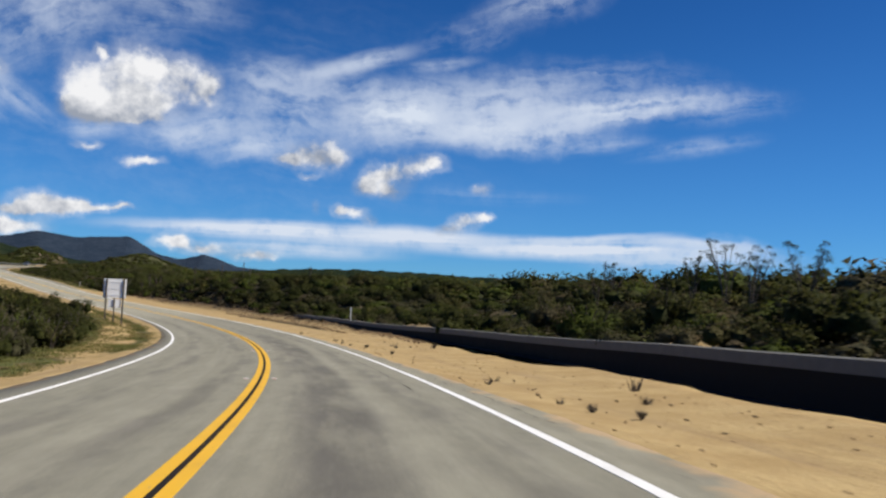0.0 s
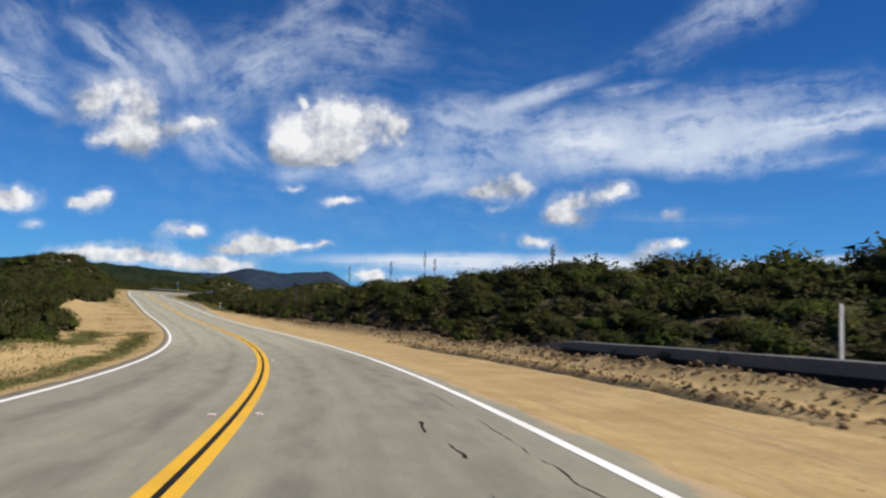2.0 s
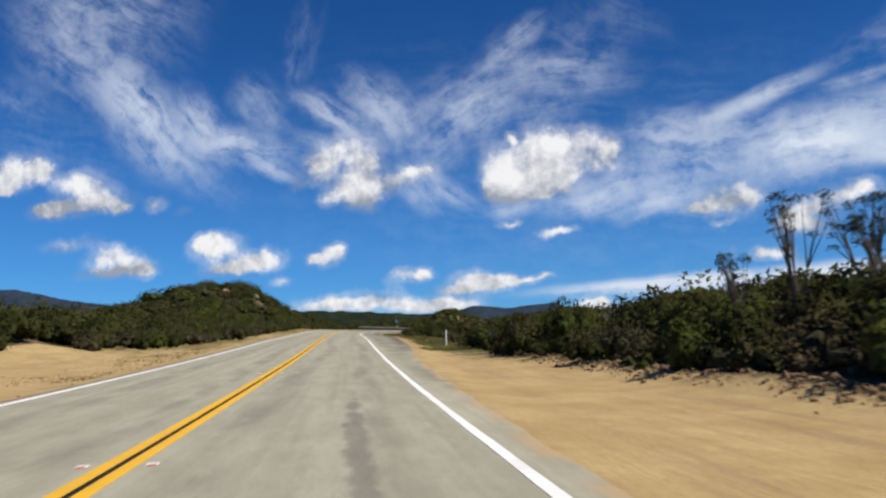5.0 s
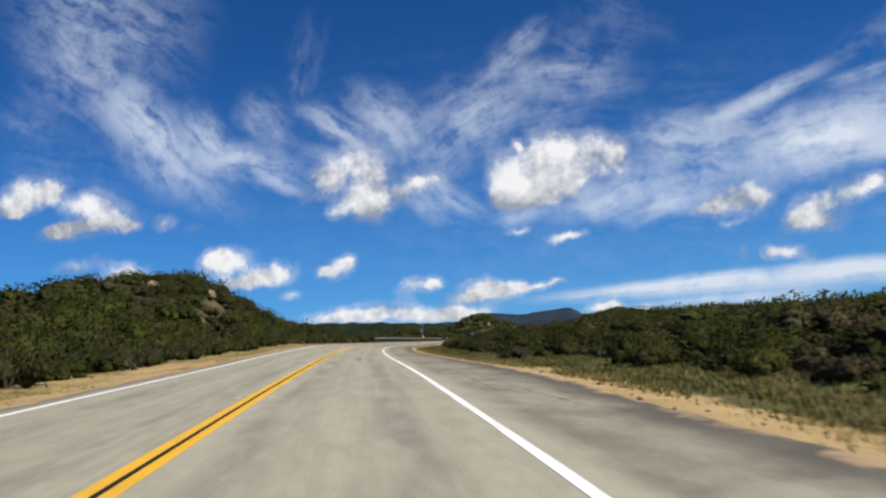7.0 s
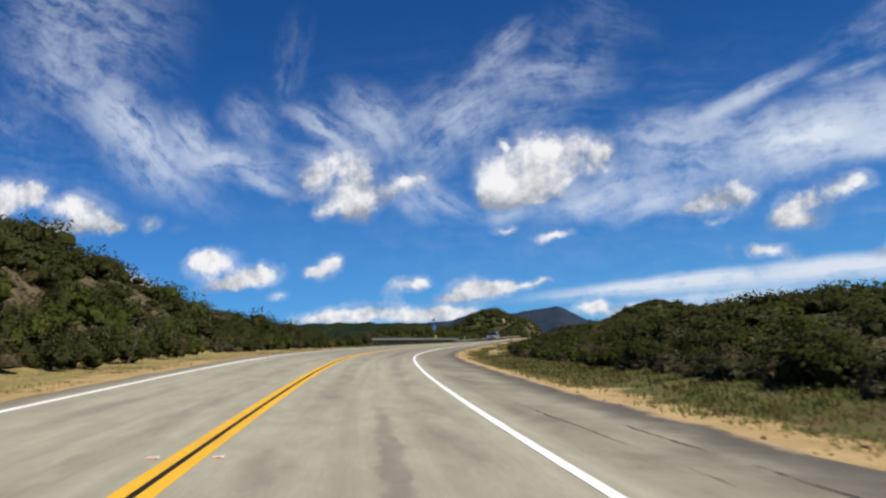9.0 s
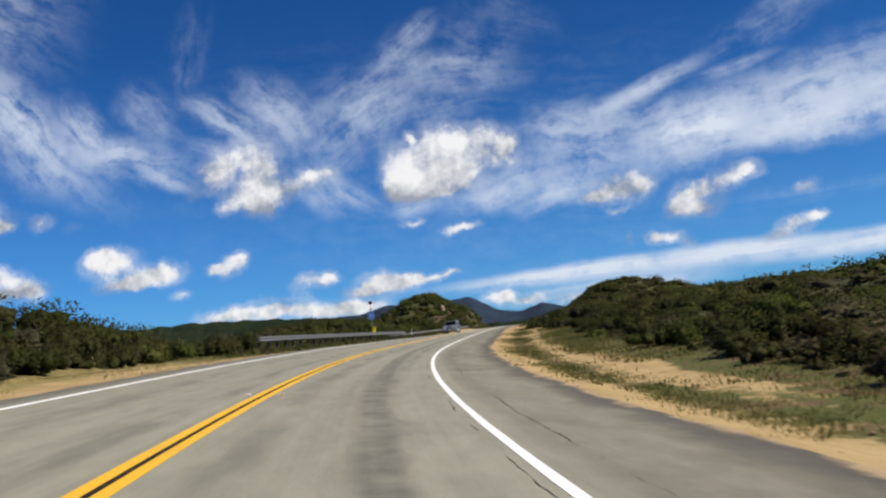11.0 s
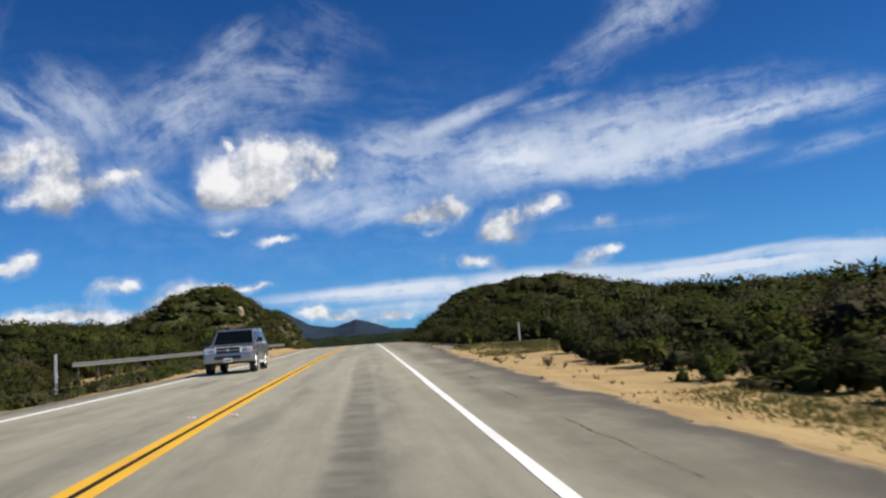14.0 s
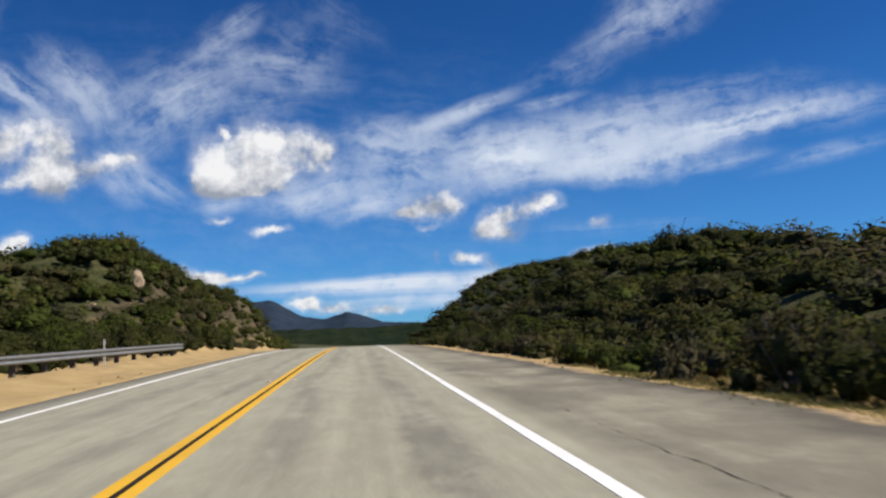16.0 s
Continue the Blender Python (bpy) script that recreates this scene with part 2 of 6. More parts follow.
    lit = n.math("ADD", n.math("MULTIPLY_ADD", share_lit, 1.9, -0.9), relief_light, clamp=True)
    heap_colour = n.mix(lit, CLOUD_SHADE, CLOUD_LIT)
    # veils
    veil = None
    fine = n.noise(loose, 30.0, 8.0, 0.62)
    for i, (x, y, w, h, lean, strength) in enumerate(VEILS_A + VEILS_B + VEILS_C + VEILS_D):
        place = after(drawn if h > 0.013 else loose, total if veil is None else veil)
        at = n.mapping(place, (x, y, 0), radians(lean), (w, h, 1))
        mask = n.remap(n.vector("LENGTH", at), 1.9, 0.0)
        streak = n.noise(n.mapping(place, (i * 3.1, 0, 0), radians(lean), (0.26, 0.040, 1) if w < 7.5 * h else (0.9, 0.030, 1)), 2.4, 8.0, 0.58)
        grain = n.math("MULTIPLY_ADD", fine, 0.48, n.math("MULTIPLY", streak, 0.70))
        value = n.math("MULTIPLY", n.math("MULTIPLY", mask, n.remap(grain, 0.47 - 0.13 * min(strength, 1.0), 0.90 - 0.22 * min(strength, 1.0))), strength)
        veil = value if veil is None else n.math("ADD", veil, n.math("MULTIPLY", value, n.math("SUBTRACT", 1.0, veil, clamp=True)))
    level = n.add("ShaderNodeSeparateXYZ")
    n.put(level.inputs[0], way)
    haze = n.math("MULTIPLY", n.remap(level.outputs[2], 0.36, 0.0), 0.34)
    blue = n.mix(haze, blue, AZURE)
    colour = n.mix(n.math("MULTIPLY", veil, 0.80, clamp=True), blue, VEIL)
    colour = n.mix(heap_cover, colour, heap_colour)
    back = n.add("ShaderNodeBackground")
    n.put(back.inputs[0], colour)
    back.inputs[1].default_value = 0.12
    n.tree.links.new(back.outputs[0], n.add("ShaderNodeOutputWorld").inputs[0])


SKY_TINT = (0.288, 0.562, 0.80)
HEAP_TILT = 4.0
CLOUD_LIT, CLOUD_SHADE, VEIL, AZURE = (7.5, 7.5, 7.6), (2.7, 3.0, 3.6), (5.6, 6.2, 7.2), (0.75, 2.9, 6.4)
build_sky()
scene.view_settings.exposure = 0.0

# The road's centre line: distance along it, heading, grade and bank in degrees.
ROAD = [
    (-160, -22.02, -3, -4.63),
    (-60, -5.83, -3.12, -3.8),
    (0, 5.71, -2.87, -3.54),
    (26.5, 12.24, -2.18, -1.23),
    (53, 19.25, -1.34, -1.64),
    (79.5, 25.95, -0.56, -1.8),
    (106, 32.34, 0.33, -0.88),
    (132.5, 35.54, 1.1, 0.44),
    (159, 35.46, 1.81, 1.24),
    (185.5, 35.39, 2.2, 1.54),
    (212, 35.51, 1.73, 1.59),
    (238.5, 34.95, 1.7, 3.5),
    (265, 33.05, 1.82, 4.86),
    (291.5, 29.61, 1.14, 5.51),
    (318, 23.88, 1.08, 5.39),
    (344.5, 17.97, 0.94, 4.55),
    (371, 15.55, 0.98, 2.28),
    (397.5, 14.77, 0.8, -0.32),
    (424, 14.67, 0.77, -1.13),
    (455, 14.64, 0.7, -0.35),
    (500, 14.36, -0.41, 0.15),
    (560, 13.07, -2.89, 0.19),
    (700, 8.01, -3.47, 0.11),
    (1100, -0.03, -1.03, 0.02),
]
STEP = 1.0
S0, S1 = -160.0, 1100.0


def blend(table, s):
    """A smooth curve through the rows of a table, read at the distances s."""
    x, y = table[:, 0], table[:, 1:]
    m = np.gradient(y, x, axis=0)
    s = np.clip(s, x[0], x[-1])
    k = np.clip(np.searchsorted(x, s) - 1, 0, len(x) - 2)
    h = (x[k + 1] - x[k])[:, None]
    u = ((s - x[k]))[:, None] / h
    return ((2 * u ** 3 - 3 * u ** 2 + 1) * y[k] + (u ** 3 - 2 * u ** 2 + u) * h * m[k]
            + (3 * u ** 2 - 2 * u ** 3) * y[k + 1] + (u ** 3 - u ** 2) * h * m[k + 1])


RS = np.arange(S0, S1 + STEP / 2, STEP)
RA = np.radians(blend(np.array(ROAD), RS))
R_AHEAD = np.stack([-np.sin(RA[:, 0]) * np.cos(RA[:, 1]), np.cos(RA[:, 0]) * np.cos(RA[:, 1]), np.sin(RA[:, 1])], 1)
R_SIDE = np.stack([np.cos(RA[:, 0]) * np.cos(RA[:, 2]), np.sin(RA[:, 0]) * np.cos(RA[:, 2]), -np.sin(RA[:, 2])], 1)
R_PLACE = np.concatenate([np.zeros((1, 3)), np.cumsum((R_AHEAD[1:] + R_AHEAD[:-1]) * STEP / 2, axis=0)])
R_PLACE -= R_PLACE[int(-S0 / STEP)]


def along(s, u=0.0, up=0.0):
    """The world place at the distance s along the road, u metres to its right and up metres over its plane."""
    s = np.clip(np.asarray(s, float), S0, S1 - 0.001)
    u, up = np.broadcast_to(u, s.shape), np.broadcast_to(up, s.shape)
    k = np.clip(((s - S0) / STEP).astype(int), 0, len(RS) - 2)
    w = ((s - S0) / STEP - k)[..., None]
    side = R_SIDE[k] * (1 - w) + R_SIDE[k + 1] * w
    ahead = R_AHEAD[k] * (1 - w) + R_AHEAD[k + 1] * w
    return R_PLACE[k] * (1 - w) + R_PLACE[k + 1] * w + side * u[..., None] + np.cross(side, ahead) * up[..., None]


# ---- materials ----


def material(name, rough=0.8, metal=0.0):
    """A new material, its nodes, the world place of the surface, and its shader."""
    made = bpy.data.materials.new(name)
    made.use_nodes = True
    n = Nodes(made.node_tree)
    shader = n.add("ShaderNodeBsdfPrincipled")
    shader.inputs["Roughness"].default_value, shader.inputs["Metallic"].default_value = rough, metal
    n.tree.links.new(shader.outputs[0], n.add("ShaderNodeOutputMaterial").inputs[0])
    return made, n, n.add("ShaderNodeNewGeometry").outputs["Position"], shader


def relief(n, shader, height, strength, depth):
    bump = n.add("ShaderNodeBump")
    bump.inputs["Strength"].default_value, bump.inputs["Distance"].default_value = strength, depth
    n.put(bump.inputs["Height"], height)
    n.tree.links.new(bump.outputs[0], shader.inputs["Normal"])


def plain(name, colour, rough=0.6, metal=0.0, wear=0.25, scale=6.0):
    """Paint, metal, rubber or concrete with stains and grain."""
    made, n, at, shader = material(name, rough, metal)
    spots = n.remap(n.noise(at, scale, 6.0, 0.65), 0.35, 0.72)
    grain = n.noise(at, scale * 14, 3.0)
    dark = tuple(c * (1 - wear) for c in colour)
    n.put(shader.inputs["Base Color"], n.mix(n.math("MULTIPLY_ADD", grain, 0.35, n.math("MULTIPLY", spots, 0.65)), dark, colour))
    n.put(shader.inputs["Roughness"], n.math("MULTIPLY_ADD", spots, 0.2, rough - 0.1, clamp=True))
    relief(n, shader, grain, 0.15, 0.004)
    return made


def attribute(n, name):
    node = n.add("ShaderNodeAttribute")
    node.attribute_name = name
    return node


def make_asphalt():
    """Sun-bleached chip seal: worn wheel tracks, dark oily bands, patches; 'lane' holds distance and offset."""
    made, n, at, shader = material("asphalt", 0.9)
    shader.inputs["Specular IOR Level"].default_value = 0.2
    lane = attribute(n, "lane").outputs["Vector"]
    across = n.add("ShaderNodeSeparateXYZ")
    n.put(across.inputs[0], lane)
    wobble = n.math("MULTIPLY_ADD", n.noise(lane, 0.06, 2.0), 1.4, -0.7)
    u = n.math("ADD", n.math("ABSOLUTE", across.outputs[1]), wobble)
    track = n.math("MAXIMUM", n.remap(n.math("ABSOLUTE", n.math("SUBTRACT", u, 0.95)), 0.42, 0.05),
                   n.remap(n.math("ABSOLUTE", n.math("SUBTRACT", u, 2.65)), 0.42, 0.05))
    long_streak = n.noise(n.mapping(lane, size=(22.0, 0.45, 1)), 1.0, 6.0, 0.62)
    blotch = n.noise(n.mapping(lane, size=(3.2, 1.0, 1)), 1.0, 5.0, 0.6)
    fleck = n.noise(at, 55.0, 3.0, 0.7)
    chips = n.add("ShaderNodeTexVoronoi")
    n.put(chips.inputs["Vector"], at)
    chips.inputs["Scale"].default_value = 85.0
    tone = n.mix(n.remap(long_streak, 0.3, 0.7), (0.302, 0.286, 0.228), (0.368, 0.348, 0.281))
    tone = n.mix(n.math("MULTIPLY", n.math("MULTIPLY", track, n.remap(blotch, 0.35, 0.65)), 0.5), tone, (0.15, 0.138, 0.125))
    tone = n.mix(n.math("MULTIPLY", n.remap(blotch, 0.58, 0.74), 0.45), tone, (0.33, 0.305, 0.265))
    # a scuffed, ladder-marked track through the long bend, and oil-dark patches past it
    rung = n.noise(n.mapping(lane, size=(0.5, 2.2, 1)), 1.0, 3.0, 0.6)
    scuff = n.math("MULTIPLY", n.remap(n.math("ABSOLUTE", n.math("ADD", across.outputs[1], n.math("MULTIPLY_ADD", wobble, 0.35, -2.22))), 0.34, 0.12),
                   n.math("MULTIPLY", n.remap(across.outputs[0], 270.0, 300.0), n.remap(across.outputs[0], 425.0, 385.0)))
    tone = n.mix(n.math("MULTIPLY", scuff, n.remap(rung, 0.32, 0.68, 0.25, 0.7)), tone, (0.13, 0.12, 0.11))
    early = n.math("MULTIPLY", n.remap(n.math("ABSOLUTE", n.math("ADD", across.outputs[1], n.math("MULTIPLY_ADD", wobble, 0.4, -1.45))), 0.62, 0.25), n.math("MULTIPLY", n.remap(across.outputs[0], 62.0, 45.0), n.remap(blotch, 0.3, 0.62, 0.2, 0.75)))
    tone = n.mix(early, tone, (0.135, 0.125, 0.115))
    for s0, u0, half_s, half_u, strength in ((424.4, 1.8, 2.6, 0.75, 0.5), (418.0, 1.65, 1.3, 0.5, 0.5), (421.2, 0.62, 1.5, 0.24, 0.7), (413.0, 1.5, 1.6, 0.5, 0.4), (432.0, 2.6, 3.0, 0.3, 0.5), (395.0, -2.2, 3.0, 0.25, 0.6), (141.0, 2.2, 7.0, 0.14, 0.6), (228.0, 1.9, 6.0, 0.15, 0.55), (247.0, 2.0, 5.0, 0.16, 0.55), (236.0, 2.5, 3.0, 0.12, 0.5)):
        spot = n.vector("LENGTH", n.mapping(lane, (s0, u0, 0), 0.0, (half_s, half_u, 50)))
        spot = n.remap(n.math("ADD", spot, n.math("MULTIPLY_ADD", n.noise(lane, 1.6, 6.0, 0.7), 2.6, -1.3)), 1.25, 0.55)
        tone = n.mix(n.math("MULTIPLY", spot, strength), tone, (0.145, 0.135, 0.122))
    mottle = n.noise(n.mapping(lane, size=(1.3, 0.45, 1)), 1.0, 6.0, 0.68)
    tone = n.mix(n.remap(mottle, 0.35, 0.65), n.mix(1.0, tone, (0.98, 0.98, 0.96), "MULTIPLY"), n.mix(1.0, tone, (1.14, 1.14, 1.11), "MULTIPLY"))
    # darker in the bends and paler between them
    bends = n.math("MAXIMUM", n.remap(across.outputs[0], 100.0, 78.0), n.math("MULTIPLY", n.remap(across.outputs[0], 270.0, 300.0), n.remap(across.outputs[0], 395.0, 372.0)))
    tone = n.mix(bends, n.mix(1.0, tone, (1.07, 1.065, 1.03), "MULTIPLY"), n.mix(1.0, tone, (0.82, 0.82, 0.80), "MULTIPLY"))
    shoulder = n.math("MAXIMUM", n.remap(across.outputs[1], 3.7, 4.3), n.math("MULTIPLY", n.remap(across.outputs[1], -3.9, -4.5), 0.1))
    broken = n.remap(n.noise(lane, 0.35, 6.0, 0.68), 0.38, 0.62)
    later = n.remap(across.outputs[0], 165.0, 195.0)
    tone = n.mix(n.math("MULTIPLY", shoulder, n.math("MULTIPLY_ADD", broken, 0.45, n.math("MULTIPLY_ADD", later, 0.18, 0.2))), tone, (0.150, 0.136, 0.104))
    rim = n.math("ADD", across.outputs[2], n.math("MULTIPLY_ADD", n.noise(lane, 0.5, 5.0, 0.65), 1.6, -0.8))
    tone = n.mix(n.math("MULTIPLY", n.math("MULTIPLY", n.math("MULTIPLY", shoulder, later), n.remap(rim, 1.2, 0.2)), 0.85), tone, (0.080, 0.071, 0.060))
    tone = n.mix(n.math("MULTIPLY", n.remap(rim, 0.22, -0.05), 0.9), tone, (0.42, 0.30, 0.17))
    tone = n.mix(n.remap(fleck, 0.35, 0.75), n.mix(1.0, tone, (0.74, 0.74, 0.74), "MULTIPLY"), tone)
    n.put(shader.inputs["Base Color"], tone)
    relief(n, shader, n.math("ADD", chips.outputs["Distance"], fleck), 0.5, 0.006)
    return made


def make_ground():
    """Sand, verge grass and brown litter; 'cover' holds how much grass and litter lies at a place."""
    made, n, at, shader = material("ground", 0.95)
    shader.inputs["Specular IOR Level"].default_value = 0.15
    cover = n.add("ShaderNodeSeparateXYZ")
    n.put(cover.inputs[0], attribute(n, "cover").outputs["Vector"])
    coarse, fine = n.noise(at, 0.7, 6.0, 0.62), n.noise(at, 9.0, 5.0, 0.7)
    sand = n.mix(n.remap(coarse, 0.3, 0.7), (0.345, 0.238, 0.105), (0.455, 0.334, 0.158))
    sand = n.mix(n.remap(fine, 0.45, 0.75), sand, (0.34, 0.228, 0.108))
    rut = n.noise(n.mapping(attribute(n, "lane").outputs["Vector"], size=(9.0, 0.5, 1)), 1.0, 5.0, 0.6)
    sand = n.mix(n.math("MULTIPLY", n.remap(rut, 0.52, 0.68), 0.5), sand, (0.27, 0.185, 0.11))
    grass = n.mix(n.remap(fine, 0.35, 0.65), (0.048, 0.066, 0.015), (0.12, 0.118, 0.036))
    grass = n.mix(n.remap(n.noise(at, 0.9, 5.0, 0.65), 0.45, 0.62), grass, (0.125, 0.084, 0.042))
    # straw-dry grass on the left verge between the bends
    lane = n.add("ShaderNodeSeparateXYZ")
    n.put(lane.inputs[0], attribute(n, "lane").outputs["Vector"])
    dry = n.math("MULTIPLY", n.math("MULTIPLY", n.remap(lane.outputs[0], 172.0, 200.0), n.remap(lane.outputs[0], 336.0, 312.0)), n.remap(lane.outputs[1], -3.0, -4.5))
    straw = n.mix(n.remap(fine, 0.35, 0.65), (0.17, 0.135, 0.05), (0.34, 0.265, 0.105))
    grass = n.mix(n.math("MULTIPLY", dry, n.remap(n.noise(at, 0.5, 5.0, 0.65), 0.30, 0.55, 0.35, 1.0)), grass, straw)
    litter = n.mix(n.remap(coarse, 0.35, 0.65), (0.060, 0.048, 0.028), (0.13, 0.10, 0.055))
    ragged = n.math("MULTIPLY_ADD", n.noise(at, 1.7, 6.0, 0.7), 1.3, -0.65)
    tone = n.mix(n.remap(n.math("ADD", cover.outputs[0], ragged), 0.35, 0.6), sand, grass)
    tone = n.mix(n.remap(n.math("ADD", cover.outputs[1], n.math("MULTIPLY", ragged, 0.5)), 0.4, 0.62), tone, litter)
    tone = n.mix(n.remap(n.math("ADD", cover.outputs[2], n.math("MULTIPLY", ragged, 0.3)), 0.4, 0.6), tone, n.mix(n.remap(n.noise(at, 0.25, 6.0, 0.7), 0.35, 0.65), (0.030, 0.036, 0.012), (0.080, 0.078, 0.032)))
    n.put(shader.inputs["Base Color"], tone)
    relief(n, shader, n.math("ADD", fine, n.math("MULTIPLY", rut, 1.5)), 0.7, 0.05)
    return made


def make_leaves(name, dark, light, dry, puffed=True):
    """Small leathery leaves: each differs, and so does each shrub."""
    made, n, at, shader = material(name, 0.75)
    island = n.add("ShaderNodeNewGeometry").outputs["Random Per Island"]
    patch = n.noise(at, 0.45, 3.0)
    tone = n.mix(n.math("MULTIPLY_ADD", island, 0.34, n.math("MULTIPLY_ADD", patch, 1.2, -0.30), clamp=True), dark, light)
    tone = n.mix(n.math("MULTIPLY", n.remap(n.noise(at, 0.22, 3.0), 0.47, 0.63), n.remap(island, 0.2, 0.9)), tone, dry)
    if puffed:
        mottle = n.remap(n.noise(at, 5.0, 6.0, 0.8), 0.34, 0.66, 0.72, 1.28)
        grey = n.add("ShaderNodeCombineColor")
        for socket in grey.inputs[:3]:
            n.put(socket, mottle)
        tone = n.mix(1.0, tone, grey.outputs[0], "MULTIPLY")
    n.put(shader.inputs["Base Color"], tone)
    shader.inputs["Specular IOR Level"].default_value = 0.06
    through_leaf = n.add("ShaderNodeBsdfTranslucent")
    n.put(through_leaf.inputs[0], tone)
    if puffed:
        # leaves of one clump share its rounded light
        turned = n.add("ShaderNodeVectorTransform")
        turned.vector_type, turned.convert_from, turned.convert_to = "NORMAL", "OBJECT", "WORLD"
        n.put(turned.inputs[0], attribute(n, "puff").outputs["Vector"])
        # and break it up into sprigs
        sprig = n.vector("SUBTRACT", n.noise(at, 6.5, 4.0, 0.8, colour=True), (0.5, 0.5, 0.5))
        swing = n.add("ShaderNodeVectorMath")
        swing.operation = "SCALE"
        n.put(swing.inputs[0], sprig)
        swing.inputs["Scale"].default_value = 1.8
        rounded = n.vector("NORMALIZE", n.vector("ADD", turned.outputs[0], swing.outputs[0]))
        n.put(shader.inputs["Normal"], rounded)
        n.put(through_leaf.inputs["Normal"], rounded)
    both = n.add("ShaderNodeMixShader")
    both.inputs[0].default_value = 0.30
    n.tree.links.new(shader.outputs[0], both.inputs[1])
    n.tree.links.new(through_leaf.outputs[0], both.inputs[2])
    out = [node for node in n.tree.nodes if node.bl_idname == "ShaderNodeOutputMaterial"][0]
    n.tree.links.new(both.outputs[0], out.inputs[0])
    return made


def make_paint(name, colour, worn):
    """Road paint, chipped and dirty."""
    made, n, at, shader = material(name, 0.7)
    chip = n.noise(at, 14.0, 6.0, 0.72)
    dirt = n.noise(at, 0.9, 4.0, 0.6)
    tone = n.mix(n.remap(dirt, 0.4, 0.75, 0.0, 0.45), colour, worn)
    tone = n.mix(n.remap(chip, 0.62, 0.72), tone, (0.22, 0.20, 0.18))
    n.put(shader.inputs["Base Color"], tone)
    relief(n, shader, chip, 0.3, 0.004)
    return made


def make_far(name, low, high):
    """Distant scrub slopes: dark cover broken by paler rock and bare soil; distance haze is mixed into low and high
    where a slope needs it.
    """
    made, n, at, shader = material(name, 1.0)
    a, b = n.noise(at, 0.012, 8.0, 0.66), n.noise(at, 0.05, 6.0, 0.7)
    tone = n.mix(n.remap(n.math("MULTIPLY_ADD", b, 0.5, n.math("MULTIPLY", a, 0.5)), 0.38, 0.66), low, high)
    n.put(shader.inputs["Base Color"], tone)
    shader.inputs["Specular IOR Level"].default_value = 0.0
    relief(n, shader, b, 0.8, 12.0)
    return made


ASPHALT, GROUND = make_asphalt(), make_ground()
LEAF_DARK = make_leaves("scrub_leaves", (0.028, 0.033, 0.009), (0.056, 0.062, 0.017), (0.072, 0.060, 0.026))
LEAF_BRIGHT = make_leaves("fresh_leaves", (0.034, 0.048, 0.009), (0.086, 0.104, 0.021), (0.10, 0.085, 0.026))
LEAF_GREY = make_leaves("sage_leaves", (0.042, 0.040, 0.020), (0.090, 0.086, 0.046), (0.11, 0.082, 0.044))
GRASS = make_leaves("verge_grass", (0.095, 0.105, 0.028), (0.22, 0.20, 0.07), (0.34, 0.26, 0.12), False)
DRY_GRASS = make_leaves("dry_grass", (0.16, 0.135, 0.05), (0.32, 0.26, 0.10), (0.40, 0.31, 0.14), False)
LEAF_DRY = make_leaves("dry_brush_leaves", (0.060, 0.048, 0.028), (0.115, 0.092, 0.055), (0.14, 0.105, 0.06))
TWIG = plain("twig", (0.11, 0.085, 0.065), 0.9, 0, 0.4, 9)
YELLOW, WHITE = make_paint("yellow_paint", (0.72, 0.40, 0.012), (0.52, 0.29, 0.03)), make_paint("white_paint", (0.82, 0.81, 0.78), (0.58, 0.55, 0.50))
BLACK_SEAL = plain("black_sealer", (0.020, 0.017, 0.015), 0.9, 0, 0.3, 5)
BLACK_SEAL.node_tree.nodes["Principled BSDF"].inputs["Specular IOR Level"].default_value = 0.1
# the air's haze is put into the ridge's blue-grey
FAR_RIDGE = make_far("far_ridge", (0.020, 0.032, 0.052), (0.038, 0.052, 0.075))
FAR_HILL = make_far("far_hill", (0.011, 0.019, 0.012), (0.030, 0.038, 0.020))
GALVANISED = plain("galvanised_steel", (0.27, 0.275, 0.27), 0.6, 0.35, 0.4, 4)
# near-black: dark steel, and the shade put into ditch and drain faces
STEEL_AND_SHADE = plain("dark_steel_and_shade", (0.020, 0.018, 0.017), 0.9, 0.0, 0.35, 3)
STEEL_AND_SHADE.node_tree.nodes["Principled BSDF"].inputs["Specular IOR Level"].default_value = 0.1
ALUMINIUM = plain("bare_aluminium", (0.82, 0.82, 0.82), 0.5, 0.15, 0.15, 2)
TIMBER = plain("weathered_timber", (0.11, 0.092, 0.075), 0.9, 0, 0.45, 8)
CONCRETE = plain("concrete", (0.47, 0.44, 0.38), 0.9, 0, 0.3, 3)
TAN_CONCRETE = plain("tan_concrete", (0.40, 0.34, 0.25), 0.95, 0, 0.45, 5)
WORN_CONCRETE = plain("dark_worn_concrete", (0.15, 0.145, 0.13), 0.9, 0, 0.4, 3)
SOIL = plain("dug_soil", (0.26, 0.165, 0.082), 0.95, 0, 0.5, 3)
ROCK = plain("sandstone", (0.42, 0.31, 0.20), 0.95, 0, 0.45, 2)
SIGN_BLUE = plain("sign_blue", (0.02, 0.16, 0.52), 0.45, 0, 0.12, 3)
SIGN_WHITE = plain("sign_white", (0.82, 0.83, 0.84), 0.45, 0, 0.08, 3)
BOX_YELLOW = plain("box_yellow", (0.85, 0.60, 0.02), 0.45, 0, 0.12, 4)
PANEL_DARK = plain("solar_cells", (0.03, 0.035, 0.05), 0.25, 0, 0.2, 10)
MARKER_WHITE = plain("marker_white", (0.80, 0.79, 0.76), 0.6, 0, 0.25, 6)
REFLECTOR_RED = plain("reflector_orange", (0.75, 0.16, 0.03), 0.35, 0, 0.2, 20)

# ---- the road and the land ----


